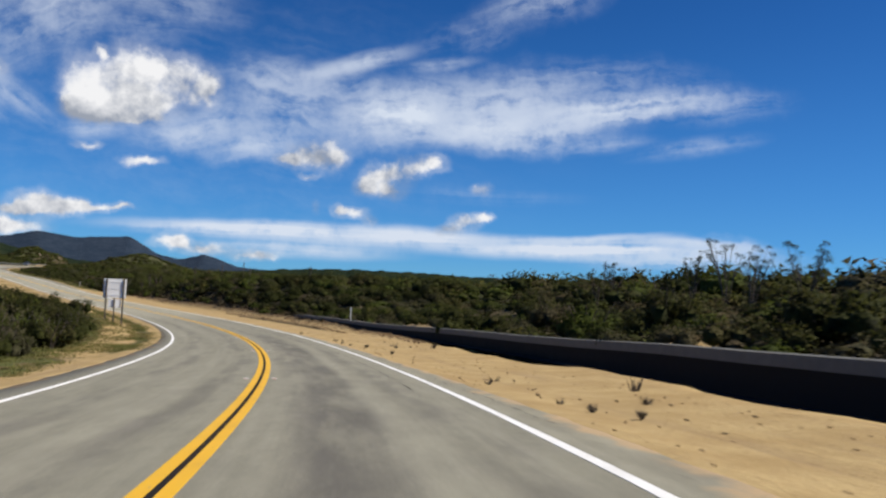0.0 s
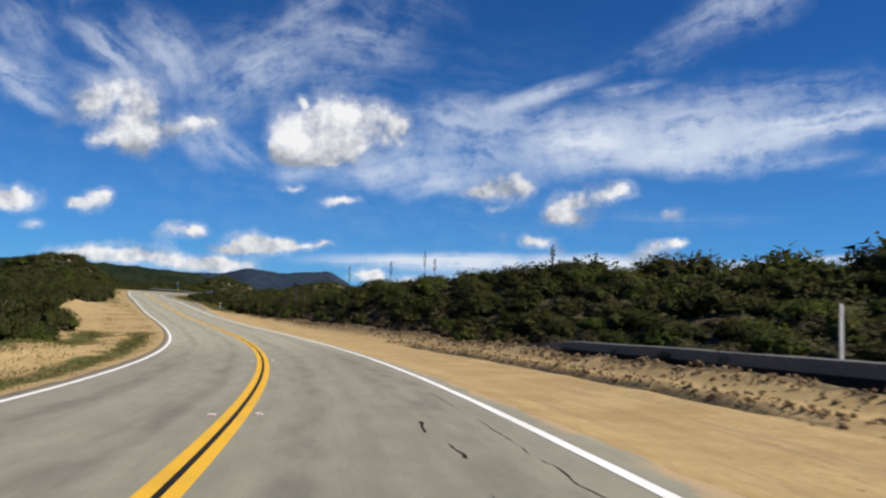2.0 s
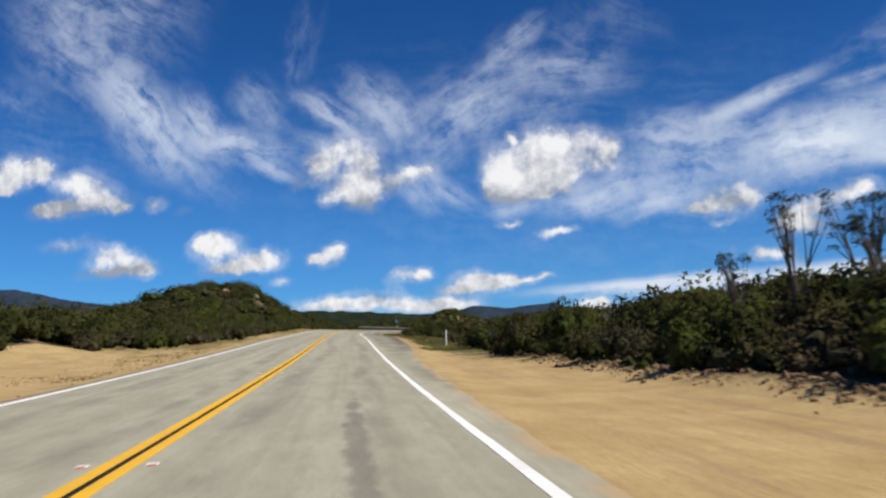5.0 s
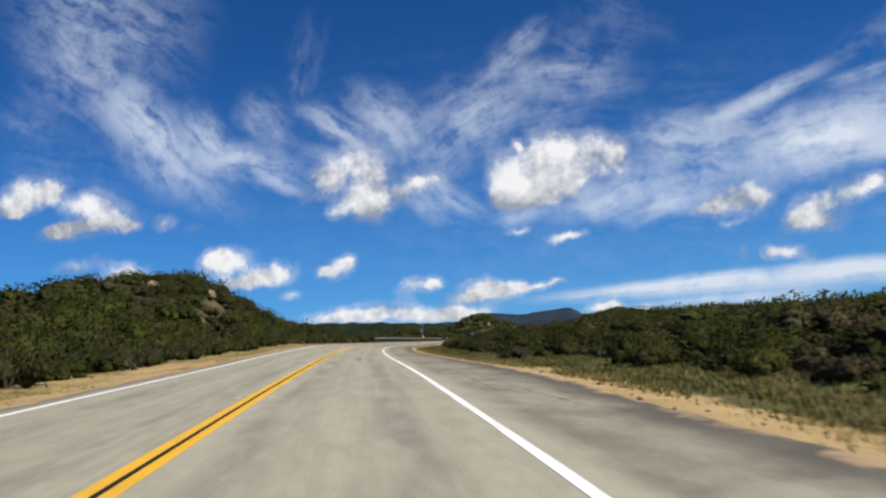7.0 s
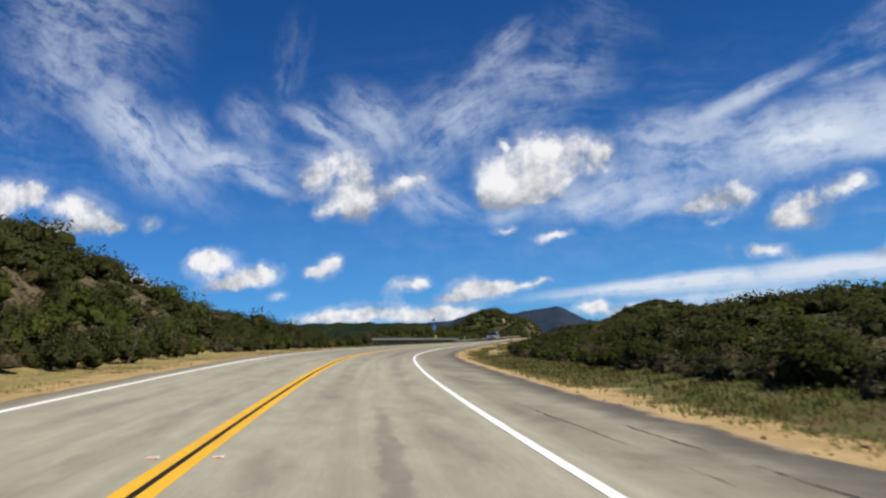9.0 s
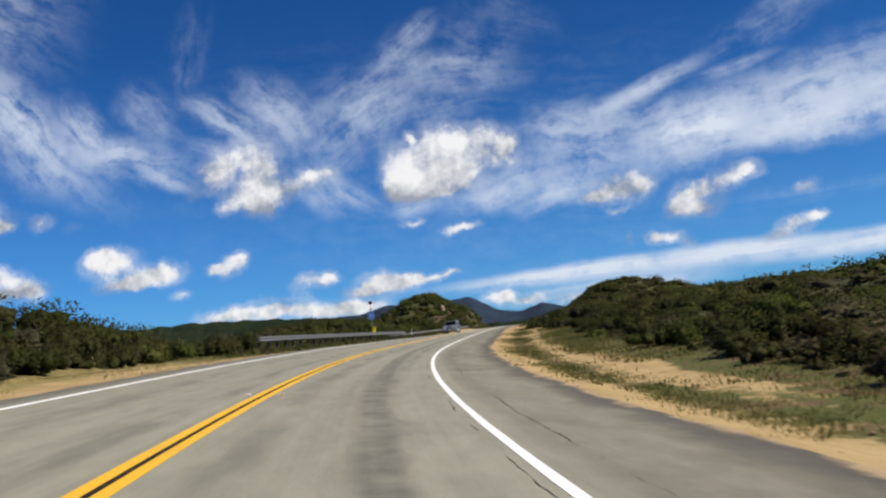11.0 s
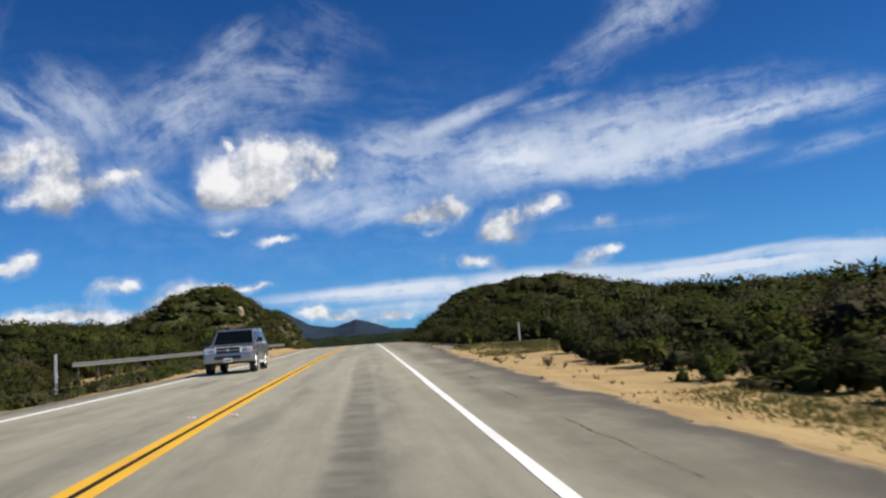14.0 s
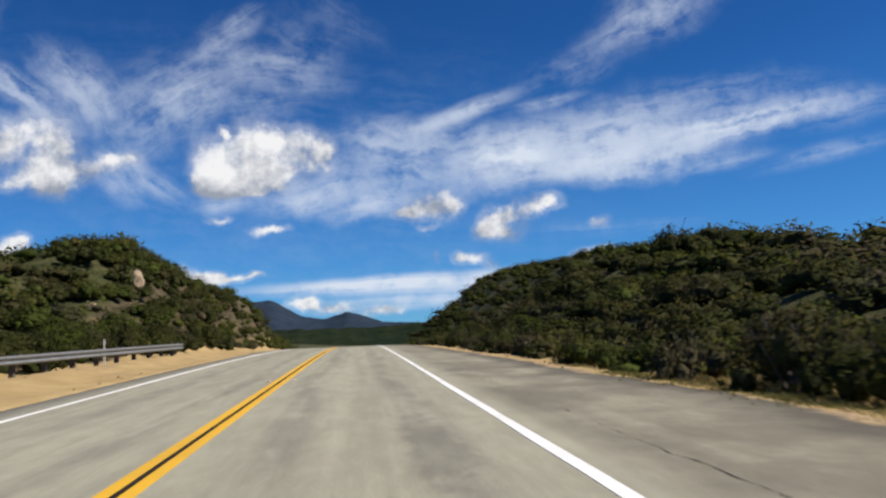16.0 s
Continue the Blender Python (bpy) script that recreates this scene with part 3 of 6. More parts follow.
def part(name, bm, mat, parent=None, label="", smooth=False):
    """Links a bmesh as one mesh object, under parent where one is given."""
    mesh = bpy.data.meshes.new(name)
    bm.to_mesh(mesh)
    bm.free()
    mesh.materials.append(mat)
    if smooth:
        mesh.shade_smooth()
    ob = new(name, mesh)
    if parent is not None:
        ob.parent = parent
    if label:
        ob["label"] = label
    return ob


def sheet_mesh(name, verts, faces, mat, smooth=True):
    """A mesh from arrays of places and of faces that all have as many corners."""
    verts, faces = np.asarray(verts, np.float32), np.asarray(faces, np.int32)
    mesh = bpy.data.meshes.new(name)
    mesh.vertices.add(len(verts))
    mesh.vertices.foreach_set("co", verts.ravel())
    mesh.loops.add(faces.size)
    mesh.loops.foreach_set("vertex_index", faces.ravel())
    mesh.polygons.add(len(faces))
    mesh.polygons.foreach_set("loop_start", np.arange(len(faces), dtype=np.int32) * faces.shape[1])
    mesh.update(calc_edges=True)
    mesh.materials.append(mat)
    if smooth:
        mesh.shade_smooth()
    else:
        mesh.shade_flat()
    return mesh


def grid_faces(rows, columns):
    a = (np.arange(rows - 1)[:, None] * columns + np.arange(columns - 1)).ravel()
    return np.stack([a, a + 1, a + columns + 1, a + columns], 1)


def store(mesh, name, values):
    layer = mesh.attributes.new(name, "FLOAT_VECTOR", "POINT")
    layer.data.foreach_set("vector", np.asarray(values, np.float32).ravel())


def ease(x, low, high):
    x = np.clip((np.asarray(x, float) - low) / (high - low), 0, 1)
    return x * x * (3 - 2 * x)


def far_along(s, u):
    """As along(), but past the road's ends too, straight on."""
    s, u = np.broadcast_arrays(np.asarray(s, float), np.asarray(u, float))
    p = along(np.clip(s, S0, S1 - 0.01), u)
    for past, k in ((np.minimum(s - S0, 0), 0), (np.maximum(s - S1, 0), -1)):
        p = p + past[..., None] * R_AHEAD[k] * (1, 1, 0)
    return p


# Widths: distance, pavement's edge to the left and right, scrub's edge to the left and right.
EDGES = np.array([
    (-160, 4.6, 4.8, 9.0, 12.3), (0, 4.8, 4.35, 9.0, 12.3), (40, 4.6, 4.3, 9.0, 12.2), (70, 4.3, 3.98, 10.5, 11.9), (92, 4.2, 3.92, 9.8, 11.3), (115, 4.15, 3.95, 11.0, 11.3),
    (140, 4.2, 4.1, 14.0, 11.2), (165, 4.3, 4.9, 14.0, 10.0), (182, 4.5, 5.9, 9.4, 9.8), (205, 4.6, 6.4, 8.6, 10.6), (220, 4.6, 6.3, 8.6, 11.6), (236, 4.6, 6.5, 8.5, 11.4), (250, 4.6, 6.4, 8.4, 11.2), (300, 4.8, 6.4, 9.0, 11.2), (326, 5.0, 6.4, 10.0, 13.0)]
    + [(366, 5.0, 6.4, 10.5, 13.6), (375, 5.0, 6.1, 10.5, 10.2), (384, 5.0, 5.9, 10.5, 9.1), (396, 5.0, 5.8, 10.5, 8.8), (402, 5.0, 5.8, 10.6, 12.2), (413, 5.0, 6.35, 15.0, 12.6), (418, 5.0, 6.3, 16.5, 9.0), (421, 5.0, 6.4, 16.5, 8.6),
       (425, 5.0, 6.9, 16.5, 8.4), (438, 5.0, 6.9, 14.0, 8.4), (450, 5.0, 6.8, 11.5, 8.4), (490, 5.0, 6.0, 10.8, 8.4), (600, 4.8, 5.4, 10.0, 8.2), (1100, 4.8, 5.0, 10.0, 9.0)], float)
# Rises and hollows of the land: distance along, offset, half length, half width, height.
RISES = [
    (40, 30, 45, 12, 3.0), (98, 37, 50, 15, 2.5), (116, 20, 26, 8, 1.6), (94, 22, 18, 8, 1.4), (165, 40, 36, 22, 1.2), (350, 44, 50, 18, 1.0),
    (548, 27, 42, 12, 8.3), (590, 46, 50, 22, 3.5), (500, 35, 26, 14, 5.4), (455, 36, 30, 14, 1.6), (430, 52, 30, 14, 1.2), (622, 30, 60, 17, 7.0), (700, 100, 120, 70, 10.0),
    (277, -22, 30, 11, 7.5), (225, -26, 34, 12, 1.6), (502, -21, 20, 8, 8.4), (535, -20, 18, 9, 4.5), (546, -16, 26, 7, 3.6), (482, -44, 42, 20, 3.8), (560, -62, 60, 30, 4.0), (375, -38, 44, 22, -6.0),
    (168, -26, 26, 12, 1.6), (324, -18, 16, 7, 2.6), (126, 16, 26, 5, 1.8), (450, 23, 24, 11, 1.7), (478, 24, 16, 9, 2.6)]


def edge(s, column):
    return np.interp(s, EDGES[:, 0], EDGES[:, column])


def wave(x, y, seed):
    """Cheap rolling unevenness, about -1 to 1."""
    rng = np.random.default_rng(seed)
    total = 0 * x
    for k in range(7):
        a, f, p = rng.uniform(0, 6.283), rng.uniform(0.6, 1.8) * 1.35 ** k, rng.uniform(0, 6.283)
        total = total + np.sin((x * math.cos(a) + y * math.sin(a)) * f + p) / 1.25 ** k
    return total / 3.2


def land_height(s, u, x, y):
    """Height of the ground over the road's banked plane near it, and over its level further out."""
    left, right = edge(s, 1), edge(s, 2)
    out = np.where(u < 0, -u - left, u - right)
    z = np.where(out > -0.25, -0.02, -0.16)
    verge = ease(out, 0.0, 1.2)
    z = z - 0.10 * verge * (1 - ease(out, 3, 9))
    z = z + verge * 0.045 * wave(x * 2.2, y * 2.2, 3)
    away = ease(out, 3.0, 9.0)
    for hs, hu, ls, lu, h in RISES:
        z = z + away * h * np.exp(-np.abs((s - hs) / ls) ** 2.4 - np.abs((u - hu) / lu) ** 2.4)
    # a grassy hump under the large sign
    z = z + 0.62 * np.exp(-((u + 8.4) / 1.5) ** 2) * ease(s, 44, 58) * (1 - ease(s, 84, 98))
    # the scrub stands on banked-up soil
    z = z + 0.40 * ease(np.where(u < 0, -u - edge(s, 3), u - edge(s, 4)), 0.8, 4.5)
    # the lined ditch beside the first bend
    z = z - (0.75 - 0.58 * ease(s, 6, 34)) * ease(u, 8.7 + 1.1 * ease(s, 8, 24) + 0.1 * ease(s, 36, 56), 9.4 + 1.0 * ease(s, 8, 24) + 0.1 * ease(s, 36, 56)) * (1 - ease(u, 10.7, 11.0)) * (1 - ease(s, 82, 92)) + 0.45 * ease(u, 10.9, 11.6) * (1 - ease(s, 64, 80)) * (1 - ease(u, 16, 26))
    far = 7.0 + 0.14 * (421 - s)
    z = z - 0.75 * ease(u, 6.35, 6.7) * (1 - ease(u, far - 0.1, far + 0.25)) * ease(s, 410.6, 411.6) * (1 - ease(s, 420, 421.5))
    z = z + 0.22 * ease(s, 399, 405) * (1 - ease(s, 410.5, 412)) * ease(u, 6.3, 8.0) * (1 - ease(u, 9.5, 12))
    z = z + 0.42 * np.exp(-((u + 7.6) / 1.7) ** 2) * ease(s, 398, 412) * (1 - ease(s, 470, 482))
    # a scraped berm at the foot of the cut bank
    z = z + (0.17 + 0.13 * ease(s, 56, 70) * (1 - ease(s, 112, 130))) * np.exp(-((u - 9.75) / 0.5) ** 2) * ease(s, 44, 60) * (1 - ease(s, 150, 170)) * (1 + 0.5 * wave(x, y, 8) + 0.3 * wave(x * 3, y * 3, 9))
    # a deep wheel rut with thrown-up edges in front of it
    rut = ease(s, 58, 66) * (1 - ease(s, 92, 102)) * (1 + 0.5 * wave(x * 1.5, y * 1.5, 10))
    z = z + rut * (0.13 * np.exp(-((u - 8.45) / 0.3) ** 2) - 0.13 * np.exp(-((u - 7.9) / 0.28) ** 2) + 0.06 * np.exp(-((u - 7.4) / 0.28) ** 2))
    z = z + away * (0.35 * wave(x * 0.25, y * 0.25, 5) + ease(np.abs(u), 40, 200) * 3.0 * wave(x * 0.018, y * 0.018, 6))
    return z


MEAN_A, MEAN_B = far_along(np.array(-160.0), 0.0), far_along(np.array(1099.0), 0.0)


def land(s, u):
    """World places of the ground at the distances s and offsets u."""
    s, u = np.broadcast_arrays(np.asarray(s, float), np.asarray(u, float))
    near = far_along(s, np.clip(u, -8, 8))
    flat = far_along(s, u)
    level = far_along(s, 0.0)[..., 2]
    # far out the offsets are taken from a straight line, so that the sheet doesn't fold
    ahead = (MEAN_B - MEAN_A)[:2] / np.linalg.norm((MEAN_B - MEAN_A)[:2])
    base = MEAN_A[:2] + np.multiply.outer(s - S0, ahead) * np.linalg.norm((MEAN_B - MEAN_A)[:2]) / (S1 - S0)
    straight = base + u[..., None] * np.array([ahead[1], -ahead[0]])
    w = ease(np.abs(u), 90, 400)[..., None]
    xy = flat[..., :2] * (1 - w) + straight * w
    wide = ease(np.abs(u), 8, 30)
    z = near[..., 2] * (1 - wide) + level * wide
    z = z * (1 - w[..., 0]) + 2.0 * w[..., 0]
    return np.concatenate([xy, (z + land_height(s, u, xy[..., 0], xy[..., 1]))[..., None]], -1)


def build_ground():
    inner = np.concatenate([np.arange(0, 3.9, 1.3), np.arange(3.9, 13, 0.26), np.arange(13, 34, 1.2), np.arange(34, 100, 4), [110, 130, 160, 200, 260, 350, 500, 800, 1300, 2400, 4000]])
    us = np.concatenate([-inner[:0:-1], inner])
    ss = np.concatenate([[-4200, -2000, -1000, -600, -380, -250], np.arange(-160, 640, 1.5), np.arange(640, 1100, 8), [1150, 1300, 1600, 2200, 3200, 4500]])
    S, U = np.meshgrid(ss, us, indexing="ij")
    p = land(S, U)
    mesh = sheet_mesh("ground", p.reshape(-1, 3), grid_faces(len(ss), len(us))[:, ::-1], GROUND)
    left, right = edge(S, 1), edge(S, 2)
    out = np.where(U < 0, -U - left, U - right)
    scrub = np.where(U < 0, -U - edge(S, 3), U - edge(S, 4))
    rough = wave(p[..., 0] * 0.35, p[..., 1] * 0.35, 11)
    # grass on the verges: little on the scraped sand, more past it
    lush = np.where(U > 0, np.interp(S, [-160, 150, 180, 215, 240, 300, 320, 372, 386, 399, 404, 416, 424, 600], [0.0, 0.0, 1.0, 1.35, 1.1, .9, .95, .95, .15, .15, .7, .7, .4, 0.3]),
                    np.interp(S, [-160, 30, 60, 75, 110, 160, 200, 320, 335, 400, 412, 430, 600], [0.75, 0.75, .55, .38, .12, .15, .85, .80, 0.95, 0.95, .45, .2, .3]))
    grass = lush * ease(out - 0.3 * (U > 0) * ease(S, 175, 200) * (1 - ease(S, 250, 280)), 0.2, 2.4) * (0.85 + 0.5 * rough)
    # worn sand tracks beside the open shoulder
    band = ease(S, 296, 316) * (1 - ease(S, 376, 390)) * (U > 0)
    across = U + 0.5 * wave(p[..., 0] * 0.25, p[..., 1] * 0.25, 14)
    grass = grass * (1 - band * (1 - np.clip(np.exp(-((across - 7.9) / 0.75) ** 2) + ease(across, 9.6, 10.8), 0, 1)))
    # grass in two strips with a worn sand track between, inside the first bend
    band = ease(S, 26, 40) * (1 - ease(S, 104, 122)) * (U < 0)
    across = U + 0.35 * wave(p[..., 0] * 0.4, p[..., 1] * 0.4, 15)
    grass = grass * (1 - band) + band * 0.85 * np.clip(np.exp(-((across + 5.6) / 0.55) ** 2) + np.exp(-((across + 8.6) / 0.9) ** 2), 0, 1)
    litter = ease(scrub, -0.4, 1.4) * 0.9
    litter = np.maximum(litter, 0.9 * ease(U, 10.0, 10.6) * ease(S, 60, 75) * (1 - ease(S, 150, 165)))
    litter = np.maximum(litter, 0.62 * np.exp(-((U - 9.8) / 0.55) ** 2) * ease(S, 42, 58) * (1 - ease(S, 160, 175)))
    litter = np.maximum(litter, 0.66 * np.exp(-((U - 8.1) / 0.35) ** 2) * ease(S, 58, 66) * (1 - ease(S, 92, 102)))
    woods = np.maximum(ease(np.abs(U), 60, 110), 0.8 * ease(scrub, 2.5, 7.0))
    store(mesh, "cover", np.stack([grass, litter, woods], -1))
    store(mesh, "lane", np.stack([S, U, 0 * S], -1))
    tagged(new("ground", mesh), "dry sandy ground with grassy verges and dark scrub soil", "ground", kind="structure")


def ribbon(name, ss, lines, mat, lane=True):
    """A strip along the road; lines are rows of (offset, height) or functions of the distance that give them."""
    rows = []
    for u, h in lines:
        uu = u(ss) if callable(u) else np.full(len(ss), u)
        rows.append((uu, along(ss, uu, h)))
    p = np.stack([r[1] for r in rows], 1)
    mesh = sheet_mesh(name, p.reshape(-1, 3), grid_faces(len(ss), len(lines))[:, ::-1], mat, smooth=lane)
    if lane:
        store(mesh, "lane", np.stack([np.repeat(ss[:, None], len(lines), 1), np.stack([r[0] for r in rows], 1), np.stack([np.where(r[0] < 0, edge(ss, 1) + r[0], edge(ss, 2) - r[0]) for r in rows], 1)], -1))
    return mesh


def ragged(column, sign, seed):
    return lambda ss: sign * (edge(ss, column) + (0.05 + 0.11 * ease(ss, 160, 190)) * wave(ss * 1.1, ss * 0.0, seed) + 0.05 * wave(ss * 5, ss * 0.0, seed + 1))


def build_road():
    ss = np.arange(-120, 760, 0.5)
    left, right = ragged(1, -1, 21), ragged(2, 1, 23)
    lines = [(lambda s: left(s) - 0.05, -0.14), (left, -0.012), (-3.85, 0.0), (-1.8, 0.0), (0.0, 0.0), (1.8, 0.0), (3.62, 0.0), (right, -0.012), (lambda s: right(s) + 0.05, -0.14)]
    road = tagged(new("road", ribbon("road", ss, lines, ASPHALT)), "sun-bleached grey two-lane asphalt road with worn wheel tracks", "road", kind="structure")
    def stripe(name, u, width, mat, label, wobble=0.0):
        edge_a = lambda s: u - width / 2 + wobble * wave(s * 0.9, s * 0, 31)
        edge_b = lambda s: u + width / 2 + wobble * wave(s * 0.8, s * 0, 37)
        mesh = ribbon(name, np.arange(-118, 758, 1.0), [(edge_a, 0.001), (edge_a, 0.005), (edge_b, 0.005), (edge_b, 0.001)], mat, False)
        tagged(new(name, mesh), label, "road marking", "painted road lines", "structure")
    stripe("yellow_line", -0.105, 0.138, YELLOW, "solid yellow centre line painted on grey asphalt")
    stripe("yellow_line", 0.105, 0.138, YELLOW, "solid yellow centre line painted on grey asphalt")
    stripe("black_line", 0.0, 0.066, BLACK_SEAL, "black band between the two yellow centre lines")
    stripe("edge_line", -3.85, 0.13, WHITE, "solid white edge line painted on grey asphalt", 0.012)
    stripe("edge_line", 3.58, 0.128, WHITE, "solid white edge line painted on grey asphalt", 0.012)
    return road


build_ground()
build_road()


def build_ridge(name, distance, skyline, mat, label, seed):
    """Far mountains: a ridge round the view; skyline has rows of heading to the left of +y and height in degrees."""
    rng = np.random.default_rng(seed)
    az = np.radians(np.arange(-75, 105, 0.25))
    crest = np.interp(np.degrees(az), [p[0] for p in skyline], [p[1] for p in skyline])
    crest = crest + 0.06 * wave(np.degrees(az) * 0.9, 0 * az, seed) + 0.07 * wave(np.degrees(az) * 3.5, 0 * az, seed + 1)
    rows = []
    for k, f in enumerate(np.linspace(0, 1, 14)):
        r = distance * (0.72 + 0.28 * f) * (1 + 0.015 * wave(np.degrees(az) * 0.7, 0 * az + k * 0.8, seed + 2) * (1 - f))
        top = np.tan(np.radians(crest)) * distance
        z = -40 + (top + 40) * f ** 1.25 * (1 + 0.10 * wave(np.degrees(az) * 1.1, 0 * az + k * 0.9, seed + 3) * (1 - f))
        rows.append(np.stack([-90 - np.sin(az) * r, 190 + np.cos(az) * r, z + 3.0], 1))
    p = np.stack(rows, 0)
    mesh = sheet_mesh(name, p.reshape(-1, 3), grid_faces(len(rows), len(az)), mat)
    tagged(new(name, mesh), label, "mountain", kind="structure")


build_ridge("backdrop", 4550, [(-75, 2.0), (-40, 1.6), (-10, 1.1), (8, 0.9), (12, 1.05), (13.5, 1.2), (15.8, 1.9), (17.4, 1.5), (18.8, 1.75), (20.8, 2.85), (22, 2.8), (24, 2.6), (26.5, 2.8), (28.4, 2.35), (32, 2.45), (36, 2.6), (40, 2.5), (44, 2.9), (46.5, 3.6), (49.5, 3.6), (51, 3.45), (54.5, 3.9), (57, 4.5), (66, 4.0), (105, 3.0)], FAR_RIDGE, "distant mountain ridge coloured blue-grey for haze, under clouds", 41)
build_ridge("backdrop", 2600, [(-75, 2.0), (-40, 1.8), (-6, 1.3), (4, 1.45), (10, 1.2), (14, 0.8), (22, 0.9), (26, 1.3), (30, 2.3), (34, 2.65), (40, 2.85), (45, 2.7), (50, 1.7), (60, 2.0), (105, 2.4)], FAR_HILL, "distant dark green hills covered in scrub", 51)

# ---- things along the road ----


def box(bm, size, at=(0, 0, 0), bevel=0.0, turn=0.0):
    """Adds a box of that size, centred at a place, with bevelled edges."""
    made = bmesh.ops.create_cube(bm, size=1.0)["verts"]
    bmesh.ops.scale(bm, vec=size, verts=made)
    if bevel:
        edges = list({e for v in made for e in v.link_edges})
        made = bmesh.ops.bevel(bm, geom=edges, offset=bevel, segments=2, affect="EDGES", profile=0.6)["verts"]
    made = list({v for v in made})
    if turn:
        bmesh.ops.rotate(bm, cent=(0, 0, 0), matrix=Matrix.Rotation(turn, 3, "Z"), verts=made)
    bmesh.ops.translate(bm, vec=at, verts=made)
    return made


def tube(bm, radius, a, b, sides=10, end=None):
    """Adds a round bar from a to b."""
    a, b = Vector(a), Vector(b)
    m = Matrix.Translation((a + b) / 2) @ (b - a).to_track_quat("Z", "Y").to_matrix().to_4x4()
    return bmesh.ops.create_cone(bm, cap_ends=True, segments=sides, radius1=radius, radius2=radius if end is None else end, depth=(b - a).length, matrix=m)["verts"]


def prism(bm, outline, half, inset=None):
    """Adds a solid with that outline in x and z, half wide in y; inset narrows each corner."""
    inset = inset or [0.0] * len(outline)
    sides = [[bm.verts.new((x, sign * (half - i), z)) for (x, z), i in zip(outline, inset)] for sign in (-1, 1)]
    bm.faces.new(sides[0])
    bm.faces.new(sides[1][::-1])
    for k in range(len(outline)):
        j = (k + 1) % len(outline)
        bm.faces.new((sides[0][j], sides[0][k], sides[1][k], sides[1][j]))
    bmesh.ops.recalc_face_normals(bm, faces=bm.faces[:])


def base_at(name, s, u, label, category, group="", turn=0.0, sink=0.0, on_road=False):
    """An empty for a thing that stands at s, u; its y axis points along the road."""
    p = along(np.array(float(s)), float(u)) if on_road else land(np.array(float(s)), np.array(float(u)))
    heading = math.atan2(-R_AHEAD[int((s - S0) / STEP), 0], R_AHEAD[int((s - S0) / STEP), 1])
    ob = new(name)
    ob.empty_display_size = 0.2
    ob.matrix_world = Matrix.Translation((p[0], p[1], p[2] - sink)) @ Matrix.Rotation(heading + radians(turn), 4, "Z")
    return tagged(ob, label, category, group)


def solid(name, mat, parent, *pieces, label="", smooth=False):
    """A part made of boxes (size, place, bevel) and bars (radius, from, to)."""
    bm = bmesh.new()
    for piece in pieces:
        if isinstance(piece[0], tuple):
            box(bm, *piece)
        else:
            tube(bm, *piece)
    return part(name, bm, mat, parent, label, smooth)


def guardrail(start, end, away, label):
    """A steel beam rail on timber posts with blocks."""
    rail = tagged(new("guardrail"), label, "guardrail", "roadside guardrails")
    p0 = land(np.array(float(start)), np.array(float(away(start))))
    rail.location = p0
    ss = np.arange(start, end + 0.1, 0.95)
    level = along(ss, np.clip(away(ss), -9, 9))[:, 2] + 0.72
    wave_profile = [(0.00, 0.145), (0.03, 0.14), (0.085, 0.105), (0.085, 0.07), (0.008, 0.03), (0.008, -0.03), (0.085, -0.07), (0.085, -0.105), (0.03, -0.14), (0.0, -0.145)]
    rows = []
    for dx, dz in wave_profile + [(x - 0.012, z) for x, z in wave_profile[::-1]]:
        q = along(ss, away(ss) + dx)
        q[:, 2] = level + dz
        rows.append(q - p0)
    rows.append(rows[0])
    p = np.stack(rows, 1)
    beam = new("beam", sheet_mesh("beam", p.reshape(-1, 3), grid_faces(len(ss), len(rows)), GALVANISED))
    beam.parent = rail
    post_mesh = block_mesh = None
    for s in np.arange(start + 0.9, end, 1.9):
        u = float(away(s))
        heading = math.atan2(-R_AHEAD[int((s - S0) / STEP), 0], R_AHEAD[int((s - S0) / STEP), 1])
        ground_p, top = land(np.array(s), np.array(u - 0.28)), along(np.array(s), max(u, -9.0))[2] + 0.88
        if post_mesh is None:
            post = solid("post", TIMBER, rail, ((0.15, 0.2, 2.2), (0, 0, -1.1), 0.008))
            block = solid("block", TIMBER, rail, ((0.2, 0.15, 0.34), (0, 0, 0), 0.008))
            post_mesh, block_mesh = post.data, block.data
        else:
            post, block = new("post", post_mesh), new("block", block_mesh)
            post.parent = block.parent = rail
        post.matrix_basis = Matrix.Translation((ground_p[0] - p0[0], ground_p[1] - p0[1], top - p0[2])) @ Matrix.Rotation(heading, 4, "Z")
        b = along(np.array(s), u - 0.11)
        block.matrix_basis = Matrix.Translation((b[0] - p0[0], b[1] - p0[1], top - 0.16 - p0[2])) @ Matrix.Rotation(heading, 4, "Z")
    return rail


guardrail(338, 392, lambda s: -6.9 + 0.0 * s, "galvanised W-beam guardrail on timber posts above a drop")
guardrail(424, 468, lambda s: -7.2 - 0.014 * (468 - s) ** 1.7, "galvanised W-beam guardrail curving away below a scrub hill")


